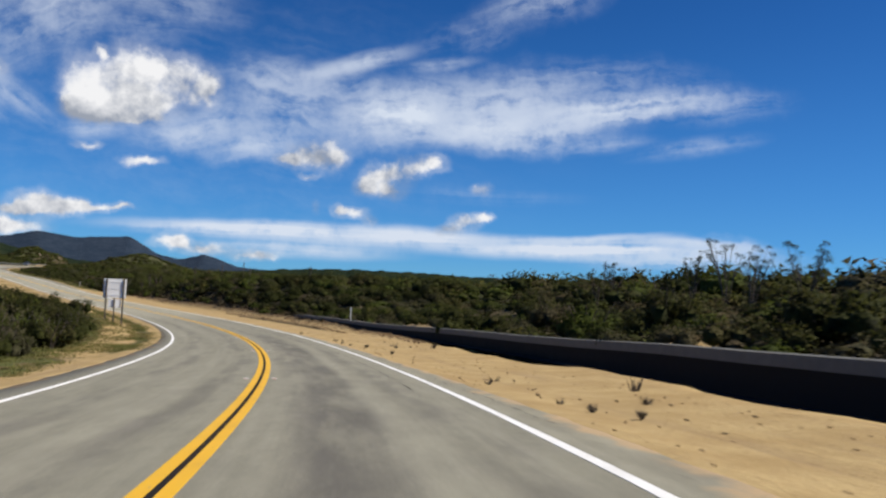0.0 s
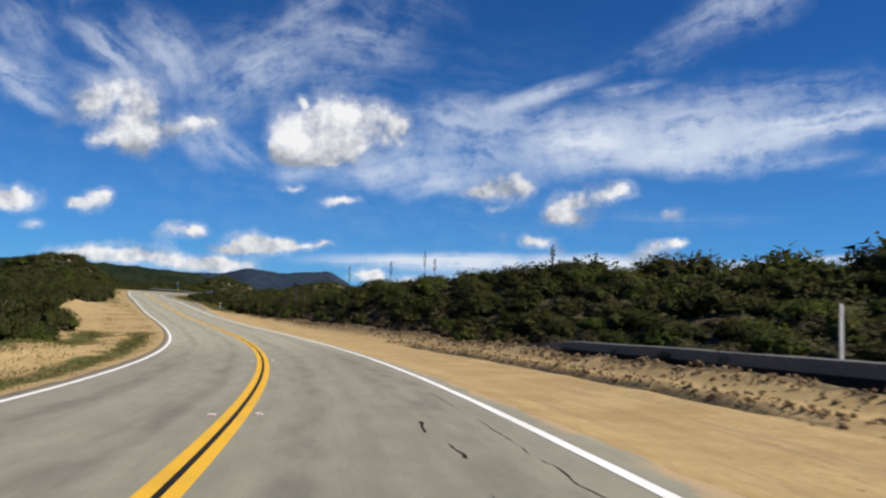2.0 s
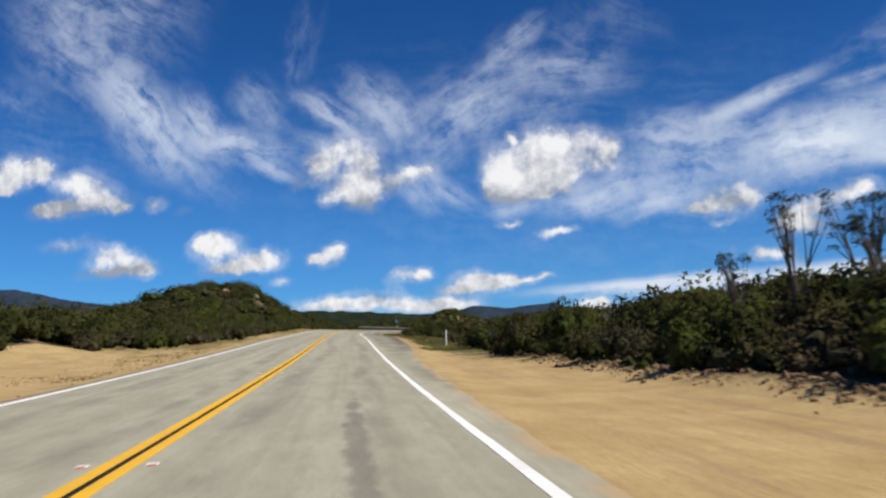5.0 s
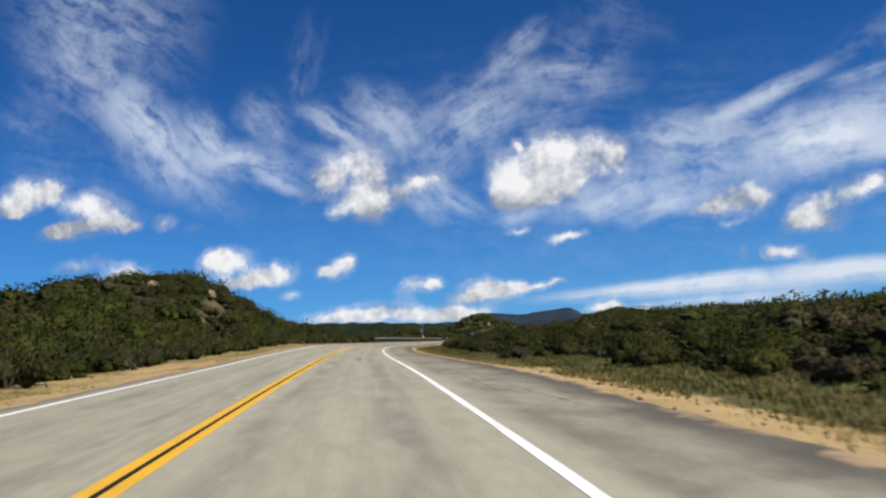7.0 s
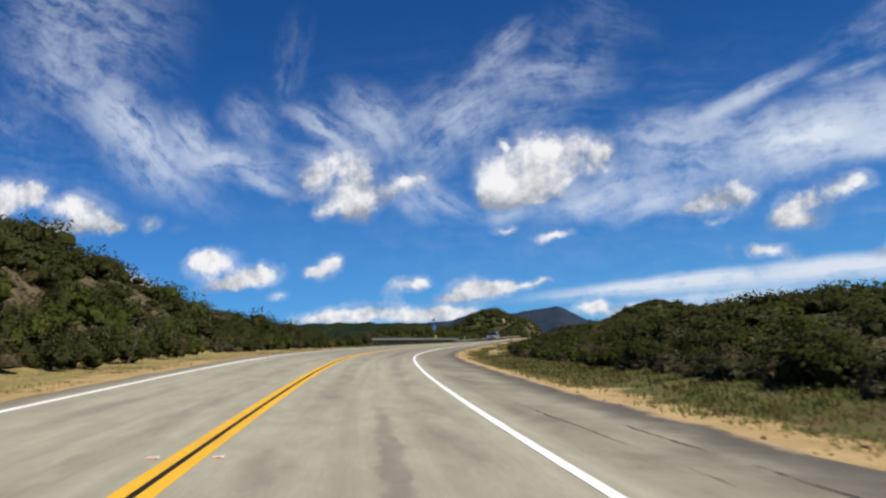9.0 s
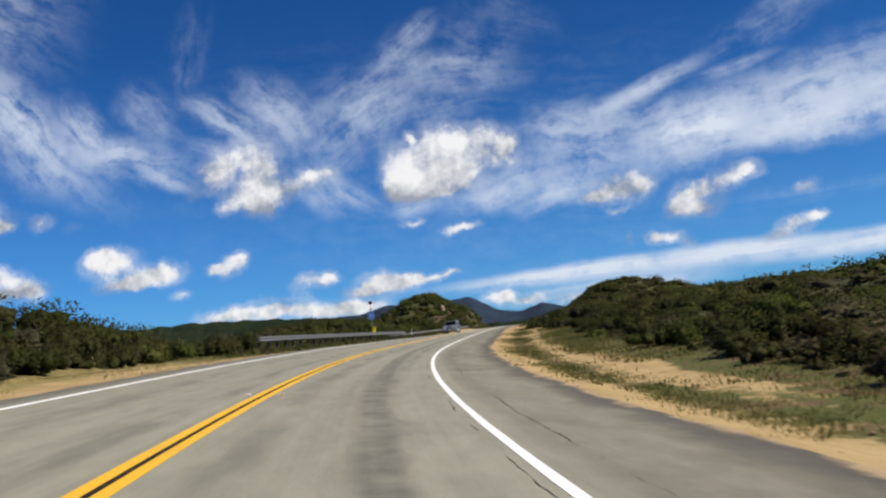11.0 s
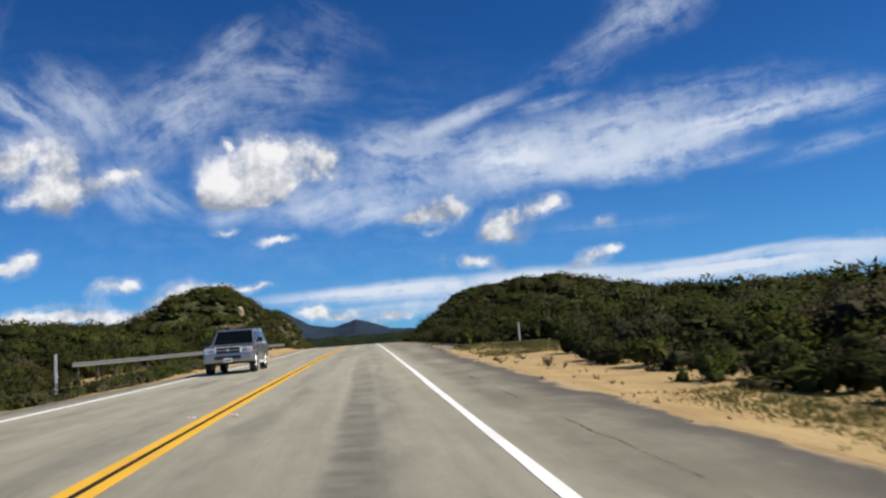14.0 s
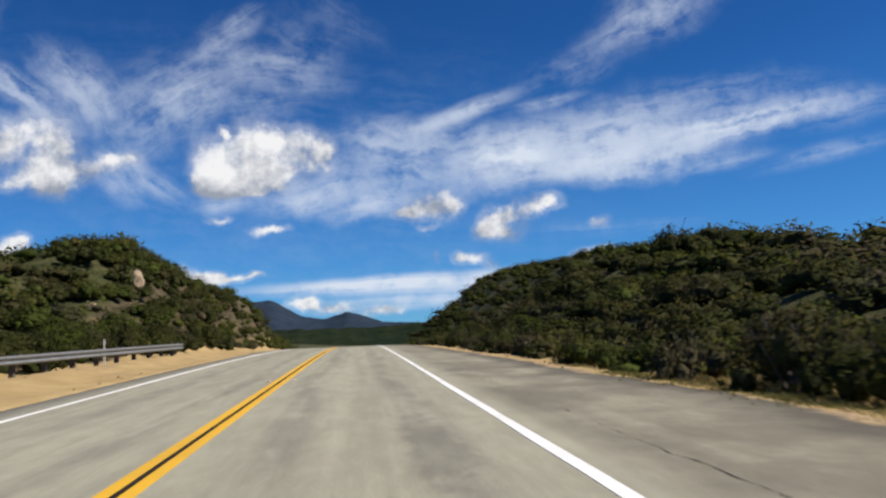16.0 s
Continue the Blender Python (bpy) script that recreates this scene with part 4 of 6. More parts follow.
def marker_post(s, u, height=1.15, label="white flexible roadside marker post with a reflector", reflector=True, lean=0.0):
    post = base_at("marker_post", s, u, label, "marker post", "roadside marker posts", sink=0.02)
    post.matrix_world = post.matrix_world @ Matrix.Rotation(radians(lean), 4, "Y")
    bm = bmesh.new()
    outline = [(-0.04, 0.0), (0.04, 0.0), (0.04, height - 0.05), (0.025, height), (-0.025, height), (-0.04, height - 0.05)]
    prism(bm, outline, 0.012)
    part("blade", bm, MARKER_WHITE, post)
    if reflector:
        solid("reflector", REFLECTOR_RED if reflector == "orange" else SIGN_WHITE, post, ((0.06, 0.004, 0.16), (0, -0.0155, height - 0.14), 0.0))
    return post


marker_post(67.5, 11.35, 1.35, "white and orange roadside marker post behind a ditch wall", True)
marker_post(397, -7.05, 1.35)
marker_post(413, 10.35, 1.1)
marker_post(356, -12.0, 1.1, "pale weathered roadside marker post beside scrub", False, 3)
marker_post(184, 8.3, 1.0)
marker_post(464, -10.0, 1.3)


def big_sign():
    """The back of a large sign: two bare panels on three posts with stiffening rails."""
    sign = base_at("road_sign", 69, -7.35, "back of a large bare aluminium road sign on three posts", "road sign", turn=7, sink=0.38)
    for x in (-0.78, 0.78):
        solid("post", TIMBER, sign, ((0.1, 0.14, 4.9), (x * 0.8, 0.11, 1.35), 0.008))
    solid("post", TIMBER, sign, ((0.09, 0.1, 3.3), (0.0, 0.1, 0.65), 0.008))
    panel = solid("panel", ALUMINIUM, sign, ((1.68, 0.012, 1.5), (0, 0.18, 3.06), 0.004))
    for z in (2.55, 3.06, 3.57):
        rail = solid("stiffener", ALUMINIUM, panel, ((1.62, 0.03, 0.06), (0, 0.158, z), 0.003))
    solid("small_panel", ALUMINIUM, sign, ((0.92, 0.01, 0.66), (0.02, 0.165, 1.9), 0.004))
    return sign


big_sign()


def lettering(body, size, at, mat, parent):
    """Raised letters that face against the road's direction."""
    curve = bpy.data.curves.new("lettering", "FONT")
    curve.body, curve.size, curve.align_x, curve.align_y, curve.extrude = body, size, "CENTER", "CENTER", 0.001
    temp = new("lettering", curve)
    mesh = bpy.data.meshes.new_from_object(temp.evaluated_get(bpy.context.evaluated_depsgraph_get()))
    bpy.data.objects.remove(temp)
    mesh.materials.clear()
    mesh.materials.append(mat)
    ob = new("lettering", mesh)
    ob.parent = parent
    ob.matrix_basis = Matrix.Translation(at) @ Matrix.Rotation(radians(90), 4, "X")
    return ob


def call_box():
    """An emergency telephone: pole, blue sign, yellow box, solar panel and aerials."""
    post = base_at("call_box", 375.6, -7.45, "yellow roadside call box on a pole with a blue sign", "call box", turn=4, sink=0.3)
    solid("pole", GALVANISED, post, (0.038, (0, 0.05, 0), (0, 0.05, 4.35), 12))
    plate = solid("sign_plate", SIGN_BLUE, post, ((0.62, 0.012, 0.82), (0, 0, 3.05), 0.005))
    solid("border", SIGN_WHITE, plate, ((0.58, 0.003, 0.012), (0, -0.0085, 3.43), 0), ((0.58, 0.003, 0.012), (0, -0.0085, 2.67), 0),
          ((0.012, 0.003, 0.75), (-0.285, -0.0085, 3.05), 0), ((0.012, 0.003, 0.75), (0.285, -0.0085, 3.05), 0))
    lettering("CALL", 0.22, (0, -0.008, 3.2), SIGN_WHITE, plate)
    lettering("BOX", 0.22, (0, -0.008, 2.93), SIGN_WHITE, plate)
    shell = bmesh.new()
    box(shell, (0.34, 0.22, 0.5), (0.14, -0.02, 1.52), 0.03)
    case = part("case", shell, BOX_YELLOW, post, smooth=False)
    solid("hood", BOX_YELLOW, case, ((0.38, 0.27, 0.05), (0.14, -0.03, 1.80), 0.015))
    solid("door_plate", BOX_YELLOW, case, ((0.26, 0.012, 0.36), (0.14, -0.137, 1.5), 0.004))
    panel = bmesh.new()
    made = box(panel, (0.40, 0.03, 0.34), (0, 0, 0), 0.004)
    bmesh.ops.rotate(panel, cent=(0, 0, 0), matrix=Matrix.Rotation(radians(-25), 3, "X"), verts=panel.verts[:])
    bmesh.ops.translate(panel, vec=(0, 0.03, 4.42), verts=panel.verts[:])
    part("solar_panel", panel, PANEL_DARK, post)
    for x in (-0.25, 0.25):
        solid("aerial", SIGN_WHITE, post, ((0.05, 0.05, 0.36), (x, 0.03, 4.42), 0.015))
    solid("bracket", GALVANISED, post, ((0.5, 0.03, 0.03), (0, 0.04, 4.28), 0.003))
    solid("bracket", GALVANISED, post, ((0.3, 0.03, 0.03), (0.0, 0.04, 3.72), 0.003))
    solid("antenna", STEEL_AND_SHADE, post, (0.02, (0.15, 0.04, 3.6), (0.15, 0.04, 3.9)))
    solid("antenna", STEEL_AND_SHADE, post, (0.012, (-0.14, 0.04, 3.6), (-0.14, 0.04, 3.82)))
    return post


call_box()


def ditch_wall():
    """A sunken lined ditch past the sand: a floor and a far wall coloured near-black for their shade, with a pale worn
    coping.
    """
    ss = np.arange(-40, 91, 1.0)
    p0 = land(np.array(20.0), np.array(10.0))
    wall = tagged(new("ditch_wall"), "low ditch wall with shade put into its dark face and a worn grey concrete top edge", "retaining wall")
    wall.location = p0
    taper = ease(ss, 91, 80)
    def strip(name, lines, mat):
        rows = [along(ss, np.zeros(len(ss)) + u, 0.0) + np.stack([0 * ss, 0 * ss, np.full(len(ss), z) * 1.0 if np.isscalar(z) else z], 1) - p0 for u, z in lines]
        p = np.stack(rows, 1)
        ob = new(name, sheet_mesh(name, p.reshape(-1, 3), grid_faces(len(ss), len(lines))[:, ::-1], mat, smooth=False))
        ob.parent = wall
        return ob
    top = -0.35 + 0.88 * taper + 0.26 * ease(ss, 8, 24) * (1 - ease(ss, 36, 62)) + 0.02 * wave(ss * 0.4, ss * 0, 91)
    fill = 0.46 * ease(ss, 6, 34)
    inner = 9.0 + 1.1 * ease(ss, 8, 24) + 0.1 * ease(ss, 34, 54)
    # lining and face carry the ditch's shade in their colour
    strip("floor_lining", [(inner, -0.45 + fill), (inner + 0.35, -0.50 + fill), (10.75, -0.46 + fill)], STEEL_AND_SHADE)
    strip("face", [(10.70, -0.5 + 0 * ss), (10.82, top - 0.03), (11.0, top - 0.03), (11.0, top - 1.0)], STEEL_AND_SHADE)
    strip("coping", [(10.76, top - 0.26), (10.78, top + 0.015), (10.86, top + 0.03), (11.06, top + 0.03), (11.06, top - 0.1)], WORN_CONCRETE)


ditch_wall()


def spillway():
    """A concrete drain beside the shoulder: a pale boarded apron, a flume and a far wall coloured dark for shade, and a
    pale coping.
    """
    ss = np.arange(411.2, 420.7, 0.4)
    p0 = land(np.array(415.0), np.array(7.0))
    drain = tagged(new("roadside_drain"), "roadside drain with pale concrete apron and a flume coloured dark for shade", "drain")
    drain.location = p0
    def strip(name, lines, mat):
        rows = []
        for u, z in lines:
            q = along(ss, u(ss) if callable(u) else np.full(len(ss), u))
            q[:, 2] += z
            rows.append(q - p0)
        p = np.stack(rows, 1)
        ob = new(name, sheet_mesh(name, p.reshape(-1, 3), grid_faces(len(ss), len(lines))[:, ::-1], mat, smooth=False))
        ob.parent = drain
    def near(add):
        return lambda s: 6.02 + 0.028 * (420 - s) + add * (0.35 + 0.65 * ease(s, 420.8, 417.5))
    def far(add):
        return lambda s: 7.0 + 0.14 * (421 - s) + add
    boards = [(near(-0.04), -0.15), (near(0.0), -0.03)]
    for k in range(6):
        boards += [(near(0.105 * k + 0.008), -0.018 + 0.006 * k), (near(0.105 * k + 0.080), -0.010 + 0.006 * k), (near(0.105 * k + 0.086), -0.045 + 0.006 * k), (near(0.105 * k + 0.102), -0.045 + 0.006 * k)]
    strip("apron", boards + [(near(0.65), 0.03), (near(0.66), -0.9)], TAN_CONCRETE)
    # shade of the sunken channel is put into flume and headwall colour
    strip("flume", [(near(0.6), -0.55), (far(-0.05), -0.57)], STEEL_AND_SHADE)
    strip("headwall", [(far(-0.1), -0.65), (far(-0.04), -0.04)], STEEL_AND_SHADE)
    strip("coping", [(far(-0.05), -0.05), (far(-0.04), -0.02), (far(0.08), -0.02), (far(0.10), -0.3)], TAN_CONCRETE)


spillway()

def car_paint(name, colour, rough):
    """Clear-coated metallic paint with a little dust."""
    made, n, at, shader = material(name, rough, 0.8)
    dust = n.remap(n.noise(at, 2.5, 4.0, 0.6), 0.35, 0.75)
    n.put(shader.inputs["Base Color"], n.mix(n.math("MULTIPLY", dust, 0.25), colour, (0.30, 0.27, 0.23)))
    n.put(shader.inputs["Roughness"], n.math("MULTIPLY_ADD", dust, 0.12, rough))
    shader.inputs["Coat Weight"].default_value = 0.6
    return made


CAR_PAINT = car_paint("silver_car_paint", (0.36, 0.36, 0.365), 0.26)
CAR_LOWER = car_paint("bumper_paint", (0.42, 0.415, 0.41), 0.32)
CAR_GLASS = plain("dark_tinted_glass", (0.004, 0.005, 0.006), 0.12, 0.0, 0.2, 2)
CAR_BLACK = plain("black_plastic", (0.012, 0.012, 0.013), 0.55, 0.0, 0.2, 6)
RUBBER = plain("tyre_rubber", (0.014, 0.014, 0.014), 0.85, 0.0, 0.3, 12)
RIM = plain("alloy_rim", (0.42, 0.42, 0.43), 0.42, 0.8, 0.15, 6)
LAMP_CLEAR = plain("lamp_glass", (0.88, 0.89, 0.90), 0.08, 0.5, 0.1, 8)
CAR_GLASS.node_tree.nodes["Principled BSDF"].inputs["Specular IOR Level"].default_value = 0.22
LAMP_AMBER = plain("amber_lamp", (0.70, 0.22, 0.02), 0.2, 0.0, 0.1, 8)


def pickup():
    """A grey pickup with a canopy over its bed; it faces its own -y, towards the oncoming lane's end."""
    truck = base_at("pickup_truck", 404.0, -2.68, "silver-grey pickup truck with a canopy over its bed", "pickup truck", on_road=True)
    frame_z = Matrix.Rotation(radians(-90), 4, "Z")

    def shaped(name, outline, half, mat, parent=None, inset=None, bevel=0.02, label="", smooth=False):
        bm = bmesh.new()
        prism(bm, outline, half, inset)
        if bevel:
            bmesh.ops.bevel(bm, geom=bm.edges[:], offset=bevel, segments=2, affect="EDGES", profile=0.6)
        bmesh.ops.transform(bm, matrix=frame_z, verts=bm.verts[:])
        return part(name, bm, mat, parent or truck, label, smooth)

    def bit(name, mat, parent, *pieces, label=""):
        bm = bmesh.new()
        for piece in pieces:
            if isinstance(piece[0], tuple):
                box(bm, *piece)
            else:
                tube(bm, *piece)
        bmesh.ops.transform(bm, matrix=frame_z, verts=bm.verts[:])
        return part(name, bm, mat, parent or truck, label)

    # x runs to the truck's nose in this part's own frame, z up
    def arch(cx, r=0.43, n=9):
        return [(cx + r * math.cos(math.radians(a)), 0.36 + r * math.sin(math.radians(a))) for a in np.linspace(5, 175, n)]
    front, rear = 1.47, -1.47
    lower = [(-2.45, 0.52), (-2.47, 1.00)] + [(-2.40, 1.06), (1.05, 1.08), (2.05, 1.00), (2.25, 0.88), (2.28, 0.55), (2.2, 0.42)]
    lower = lower + [(front + 0.45, 0.40)] + arch(front) + [(front - 0.45, 0.42), (rear + 0.45, 0.42)] + arch(rear) + [(rear - 0.45, 0.50)]
    body = shaped("body", lower, 0.90, CAR_PAINT, bevel=0.018)
    cab = [(1.02, 1.06), (0.45, 1.60), (0.30, 1.66), (-0.85, 1.68), (-0.9, 1.06)]
    cab_body = shaped("cab", cab, 0.86, CAR_PAINT, inset=[0.0, 0.15, 0.18, 0.18, 0.0], bevel=0.03)
    canopy = shaped("canopy", [(-0.88, 1.06), (-0.90, 1.68), (-1.0, 1.71), (-2.1, 1.70), (-2.42, 1.07)], 0.87, CAR_PAINT, inset=[0.0, 0.15, 0.17, 0.17, 0.02], bevel=0.03)
    # glass
    shaped("windscreen", [(0.985, 1.115), (0.455, 1.605), (0.44, 1.59), (0.965, 1.105)], 0.70, CAR_GLASS, cab_body, inset=[-0.03, 0.05, 0.05, -0.03], bevel=0)
    for sign in (-1, 1):
        def side(outline, parent, name):
            bm = bmesh.new()
            lean = lambda z: 0.868 - (z - 1.06) * 0.265
            rows = []
            for off in (0.012, -0.01):
                rows.append([bm.verts.new((x, sign * (lean(z) + off), z)) for x, z in outline])
            bm.faces.new(rows[0])
            bm.faces.new(rows[1][::-1])
            for k in range(len(outline)):
                j = (k + 1) % len(outline)
                bm.faces.new((rows[0][k], rows[0][j], rows[1][j], rows[1][k]))
            bmesh.ops.recalc_face_normals(bm, faces=bm.faces[:])
            bmesh.ops.transform(bm, matrix=frame_z, verts=bm.verts[:])
            part(name, bm, CAR_GLASS, parent)
        side([(0.80, 1.13), (0.42, 1.54), (0.02, 1.56), (-0.05, 1.13)], cab_body, "side_window")
        side([(-0.15, 1.13), (-0.10, 1.56), (-0.50, 1.57), (-0.72, 1.13)], cab_body, "side_window")
        side([(-1.02, 1.16), (-1.05, 1.56), (-1.95, 1.56), (-2.18, 1.16)], canopy, "canopy_window")
        # doors, handles and mirrors
        for x in (0.82, -0.10, -0.84):
            bit("door_seam", CAR_BLACK, body, ((0.012, 0.006, 0.55), (x, sign * 0.902, 0.80), 0))
        bit("door_handle", CAR_LOWER, body, ((0.16, 0.035, 0.04), (0.05, sign * 0.915, 0.96), 0.008))
        bit("mirror", CAR_BLACK, cab_body, ((0.12, 0.2, 0.17), (0.78, sign * 0.99, 1.22), 0.03), ((0.06, 0.1, 0.05), (0.8, sign * 0.88, 1.16), 0.01))
        bit("side_step", ALUMINIUM, body, (0.045, (-0.85, sign * 0.92, 0.36), (0.9, sign * 0.92, 0.36)))
        lamp = bit("headlight", LAMP_CLEAR, body, ((0.14, 0.36, 0.20), (2.215, sign * 0.69, 0.85), 0.045))
        bit("indicator", LAMP_AMBER, lamp, ((0.1, 0.05, 0.14), (2.20, sign * 0.88, 0.84), 0.01))
        bit("reflector_bowl", RIM, lamp, (0.08, (2.25, sign * 0.62, 0.85), (2.295, sign * 0.62, 0.85), 14))
        bit("fog_lamp", CAR_BLACK, body, (0.085, (2.24, sign * 0.62, 0.56), (2.302, sign * 0.62, 0.56), 14))
        bit("fender_flare", CAR_LOWER, body, *[((0.10, 0.05, 0.06), (front + 0.46 * math.cos(math.radians(a)), sign * 0.91, 0.36 + 0.46 * math.sin(math.radians(a))), 0.01) for a in range(10, 175, 12)])
        for x in (front, rear):
            wheel = bmesh.new()
            profile = [(0.26, 0.10), (0.345, 0.12), (0.365, 0.08), (0.365, -0.08), (0.345, -0.12), (0.26, -0.10)]
            ring = [[wheel.verts.new((x + r * math.cos(a), sign * 0.80 + y, 0.365 + r * math.sin(a))) for r, y in profile] for a in np.linspace(0, 2 * math.pi, 25)[:-1]]
            for i in range(24):
                for k in range(6):
                    wheel.faces.new((ring[i][k], ring[i][(k + 1) % 6], ring[(i + 1) % 24][(k + 1) % 6], ring[(i + 1) % 24][k]))
            bmesh.ops.recalc_face_normals(wheel, faces=wheel.faces[:])
            bmesh.ops.transform(wheel, matrix=frame_z, verts=wheel.verts[:])
            wheel_ob = part("wheel", wheel, RUBBER, truck, "black rubber tyre on an alloy rim")
            face = sign * 0.875
            bit("rim", RIM, wheel_ob, (0.262, (x, sign * 0.74, 0.365), (x, face - sign * 0.02, 0.365), 24),
                *[(0.03, (x, face, 0.365), (x + 0.25 * math.cos(a), face, 0.365 + 0.25 * math.sin(a)), 6) for a in np.arange(6) * math.pi / 3])
            bit("hub", CAR_LOWER, wheel_ob, (0.06, (x, sign * 0.8, 0.365), (x, face + sign * 0.03, 0.365), 12))
    # nose
    bumper = bit("bumper", CAR_LOWER, truck, ((0.22, 1.76, 0.30), (2.24, 0, 0.58), 0.06))
    bit("lower_intake", CAR_BLACK, bumper, ((0.03, 0.95, 0.13), (2.345, 0, 0.60), 0.01))
    bit("number_plate", SIGN_WHITE, bumper, ((0.012, 0.31, 0.15), (2.36, 0, 0.50), 0.003))
    bit("number_bar", CAR_BLACK, bumper, ((0.004, 0.22, 0.05), (2.3685, 0, 0.50), 0.0))
    grille = bit("grille", CAR_BLACK, body, ((0.10, 0.86, 0.20), (2.245, 0, 0.86), 0.015))
    bit("grille_bar", CAR_PAINT, grille, ((0.04, 0.84, 0.05), (2.30, 0, 0.86), 0.012))
    bit("grille_bar", CAR_PAINT, grille, ((0.04, 0.90, 0.03), (2.27, 0, 0.965), 0.01))
    bit("grille_frame", ALUMINIUM, grille, ((0.05, 0.96, 0.028), (2.28, 0, 0.975), 0.008), ((0.05, 0.07, 0.22), (2.28, 0.46, 0.86), 0.015), ((0.05, 0.07, 0.22), (2.28, -0.46, 0.86), 0.015))
    bit("badge", ALUMINIUM, grille, ((0.02, 0.10, 0.06), (2.325, 0, 0.865), 0.008))
    bit("underbody", CAR_BLACK, truck, ((4.3, 1.5, 0.26), (-0.1, 0, 0.48), 0.02))
    for y in (0.72, -0.72):
        bit("bonnet_seam", CAR_BLACK, body, ((0.9, 0.008, 0.004), (1.6, y, 1.032), 0))
    bit("wiper", CAR_BLACK, cab_body, (0.012, (0.99, 0.3, 1.14), (0.90, -0.25, 1.22), 6))
    bit("wiper", CAR_BLACK, cab_body, (0.012, (0.99, -0.1, 1.14), (0.90, -0.6, 1.22), 6))
    bit("rear_bumper", ALUMINIUM, truck, ((0.16, 1.7, 0.16), (-2.5, 0, 0.55), 0.03))
    return truck


pickup()

# raised reflectors in pairs beside the centre lines
first_marker = None
for k in range(-2, 34):
    for side in (-0.31, 0.31):
        s = 34 + 15.2 * k
        p = along(np.array(s), side, 0.004)
        heading = math.atan2(-R_AHEAD[int((s - S0) / STEP), 0], R_AHEAD[int((s - S0) / STEP), 1])
        m = Matrix.Translation(p) @ Matrix.Rotation(heading, 4, "Z")
        if first_marker is None:
            first_marker = tagged(new("road_reflector"), "small raised amber road reflector beside the yellow line", "road reflector", "raised road reflectors")
            bm = bmesh.new()
            prism(bm, [(-0.05, 0.0), (0.05, 0.0), (0.03, 0.018), (-0.03, 0.018)], 0.05)
            bmesh.ops.rotate(bm, cent=(0, 0, 0), matrix=Matrix.Rotation(radians(90), 3, "Z"), verts=bm.verts[:])
            part("body", bm, MARKER_WHITE, first_marker)
            solid("lens", REFLECTOR_RED, first_marker, ((0.085, 0.004, 0.012), (0, -0.046, 0.008), 0.0))
            first_marker.matrix_world = m
        else:
            copy_thing(first_marker, m)


def crack(rows, width, seed):
    """A tarred or open crack wandering along the road; rows of distance and offset."""
    rng = np.random.default_rng(seed)
    rows = np.array(rows, float)
    ss = np.arange(rows[0, 0], rows[-1, 0], 0.12)
    u = np.interp(ss, rows[:, 0], rows[:, 1]) + 0.05 * wave(ss * 0.8, ss * 0, seed) + 0.03 * wave(ss * 5, ss * 0, seed + 1) + 0.012 * wave(ss * 14, ss * 0, seed + 5)
    w = 0.48 * width * np.clip(0.30 + 0.95 * wave(ss * 1.3, ss * 0, seed + 2) + 0.25 * rng.standard_normal(len(ss)), 0.0, 1.6)
    p = np.stack([along(ss, u - w / 2, 0.004), along(ss, u + w / 2, 0.004)], 1)
    mesh = sheet_mesh("road_crack", p.reshape(-1, 3), grid_faces(len(ss), 2)[:, ::-1], BLACK_SEAL)
    return tagged(new("road_crack", mesh), "dark ragged crack in the asphalt", "road crack", "cracks in the road", "structure")


for path, width, seed in (
        ([(0, 4.05), (30, 3.9)], 0.03, 101), ([(14, 2.95), (38, 3.05), (58, 3.12), (86, 3.12)], 0.045, 103), ([(60.4, 2.42), (61.4, 2.4)], 0.12, 104), ([(62.2, 2.3), (63.4, 2.38)], 0.12, 105),
        ([(58.2, 2.3), (58.9, 2.36)], 0.10, 115), ([(104, 3.05), (120, 3.02), (136, 2.9)], 0.034, 106), ([(108, 3.32), (131, 3.2)], 0.03, 121), ([(196, 5.2), (212, 4.6), (230, 4.9)], 0.045, 107), ([(206, 5.9), (226, 5.4), (250, 5.3)], 0.06, 108),
        ([(200, 4.5), (216, 4.7)], 0.05, 116), ([(236, 4.8), (262, 4.4)], 0.035, 113), ([(286, 4.2), (330, 4.4)], 0.035, 109)):
    crack(path, width, seed)
for path, width, seed in (
        ([(318, 5.1), (352, 4.7)], 0.026, 114), ([(330, 4.2), (366, 4.0)], 0.018, 117), ([(368, 4.7), (404, 4.5)], 0.034, 110), ([(388, 5.4), (402, 5.2)], 0.03, 118),
        ([(400, 4.55), (424, 4.45)], 0.04, 111), ([(424, 4.4), (456, 4.6)], 0.04, 112), ([(296, 3.4), (345, 3.35)], 0.035, 119), ([(417.9, 4.05), (418.1, 4.3)], 0.06, 120)):
    crack(path, width, seed)


def rock(seed, size):
    """A rough stone."""
    rng = np.random.default_rng(seed)
    bm = bmesh.new()
    bmesh.ops.create_icosphere(bm, subdivisions=2, radius=1.0)
    for v in bm.verts:
        v.co *= 1 + 0.28 * noise.noise(v.co * 1.3 + Vector((seed, 0, 0))) + 0.12 * noise.noise(v.co * 3.1)
        v.co = Vector((v.co.x * size[0], v.co.y * size[1], v.co.z * size[2]))
    return bm


def stone(s, u, size, seed, name="boulder", label="rough brown boulder on the sand"):
    ob = part(name, rock(seed, size), ROCK)
    p = land(np.array(float(s)), np.array(float(u)))
    ob.location, ob.rotation_euler = p + (0, 0, size[2] * 0.45), (0, 0, seed)
    return tagged(ob, label, "rock")


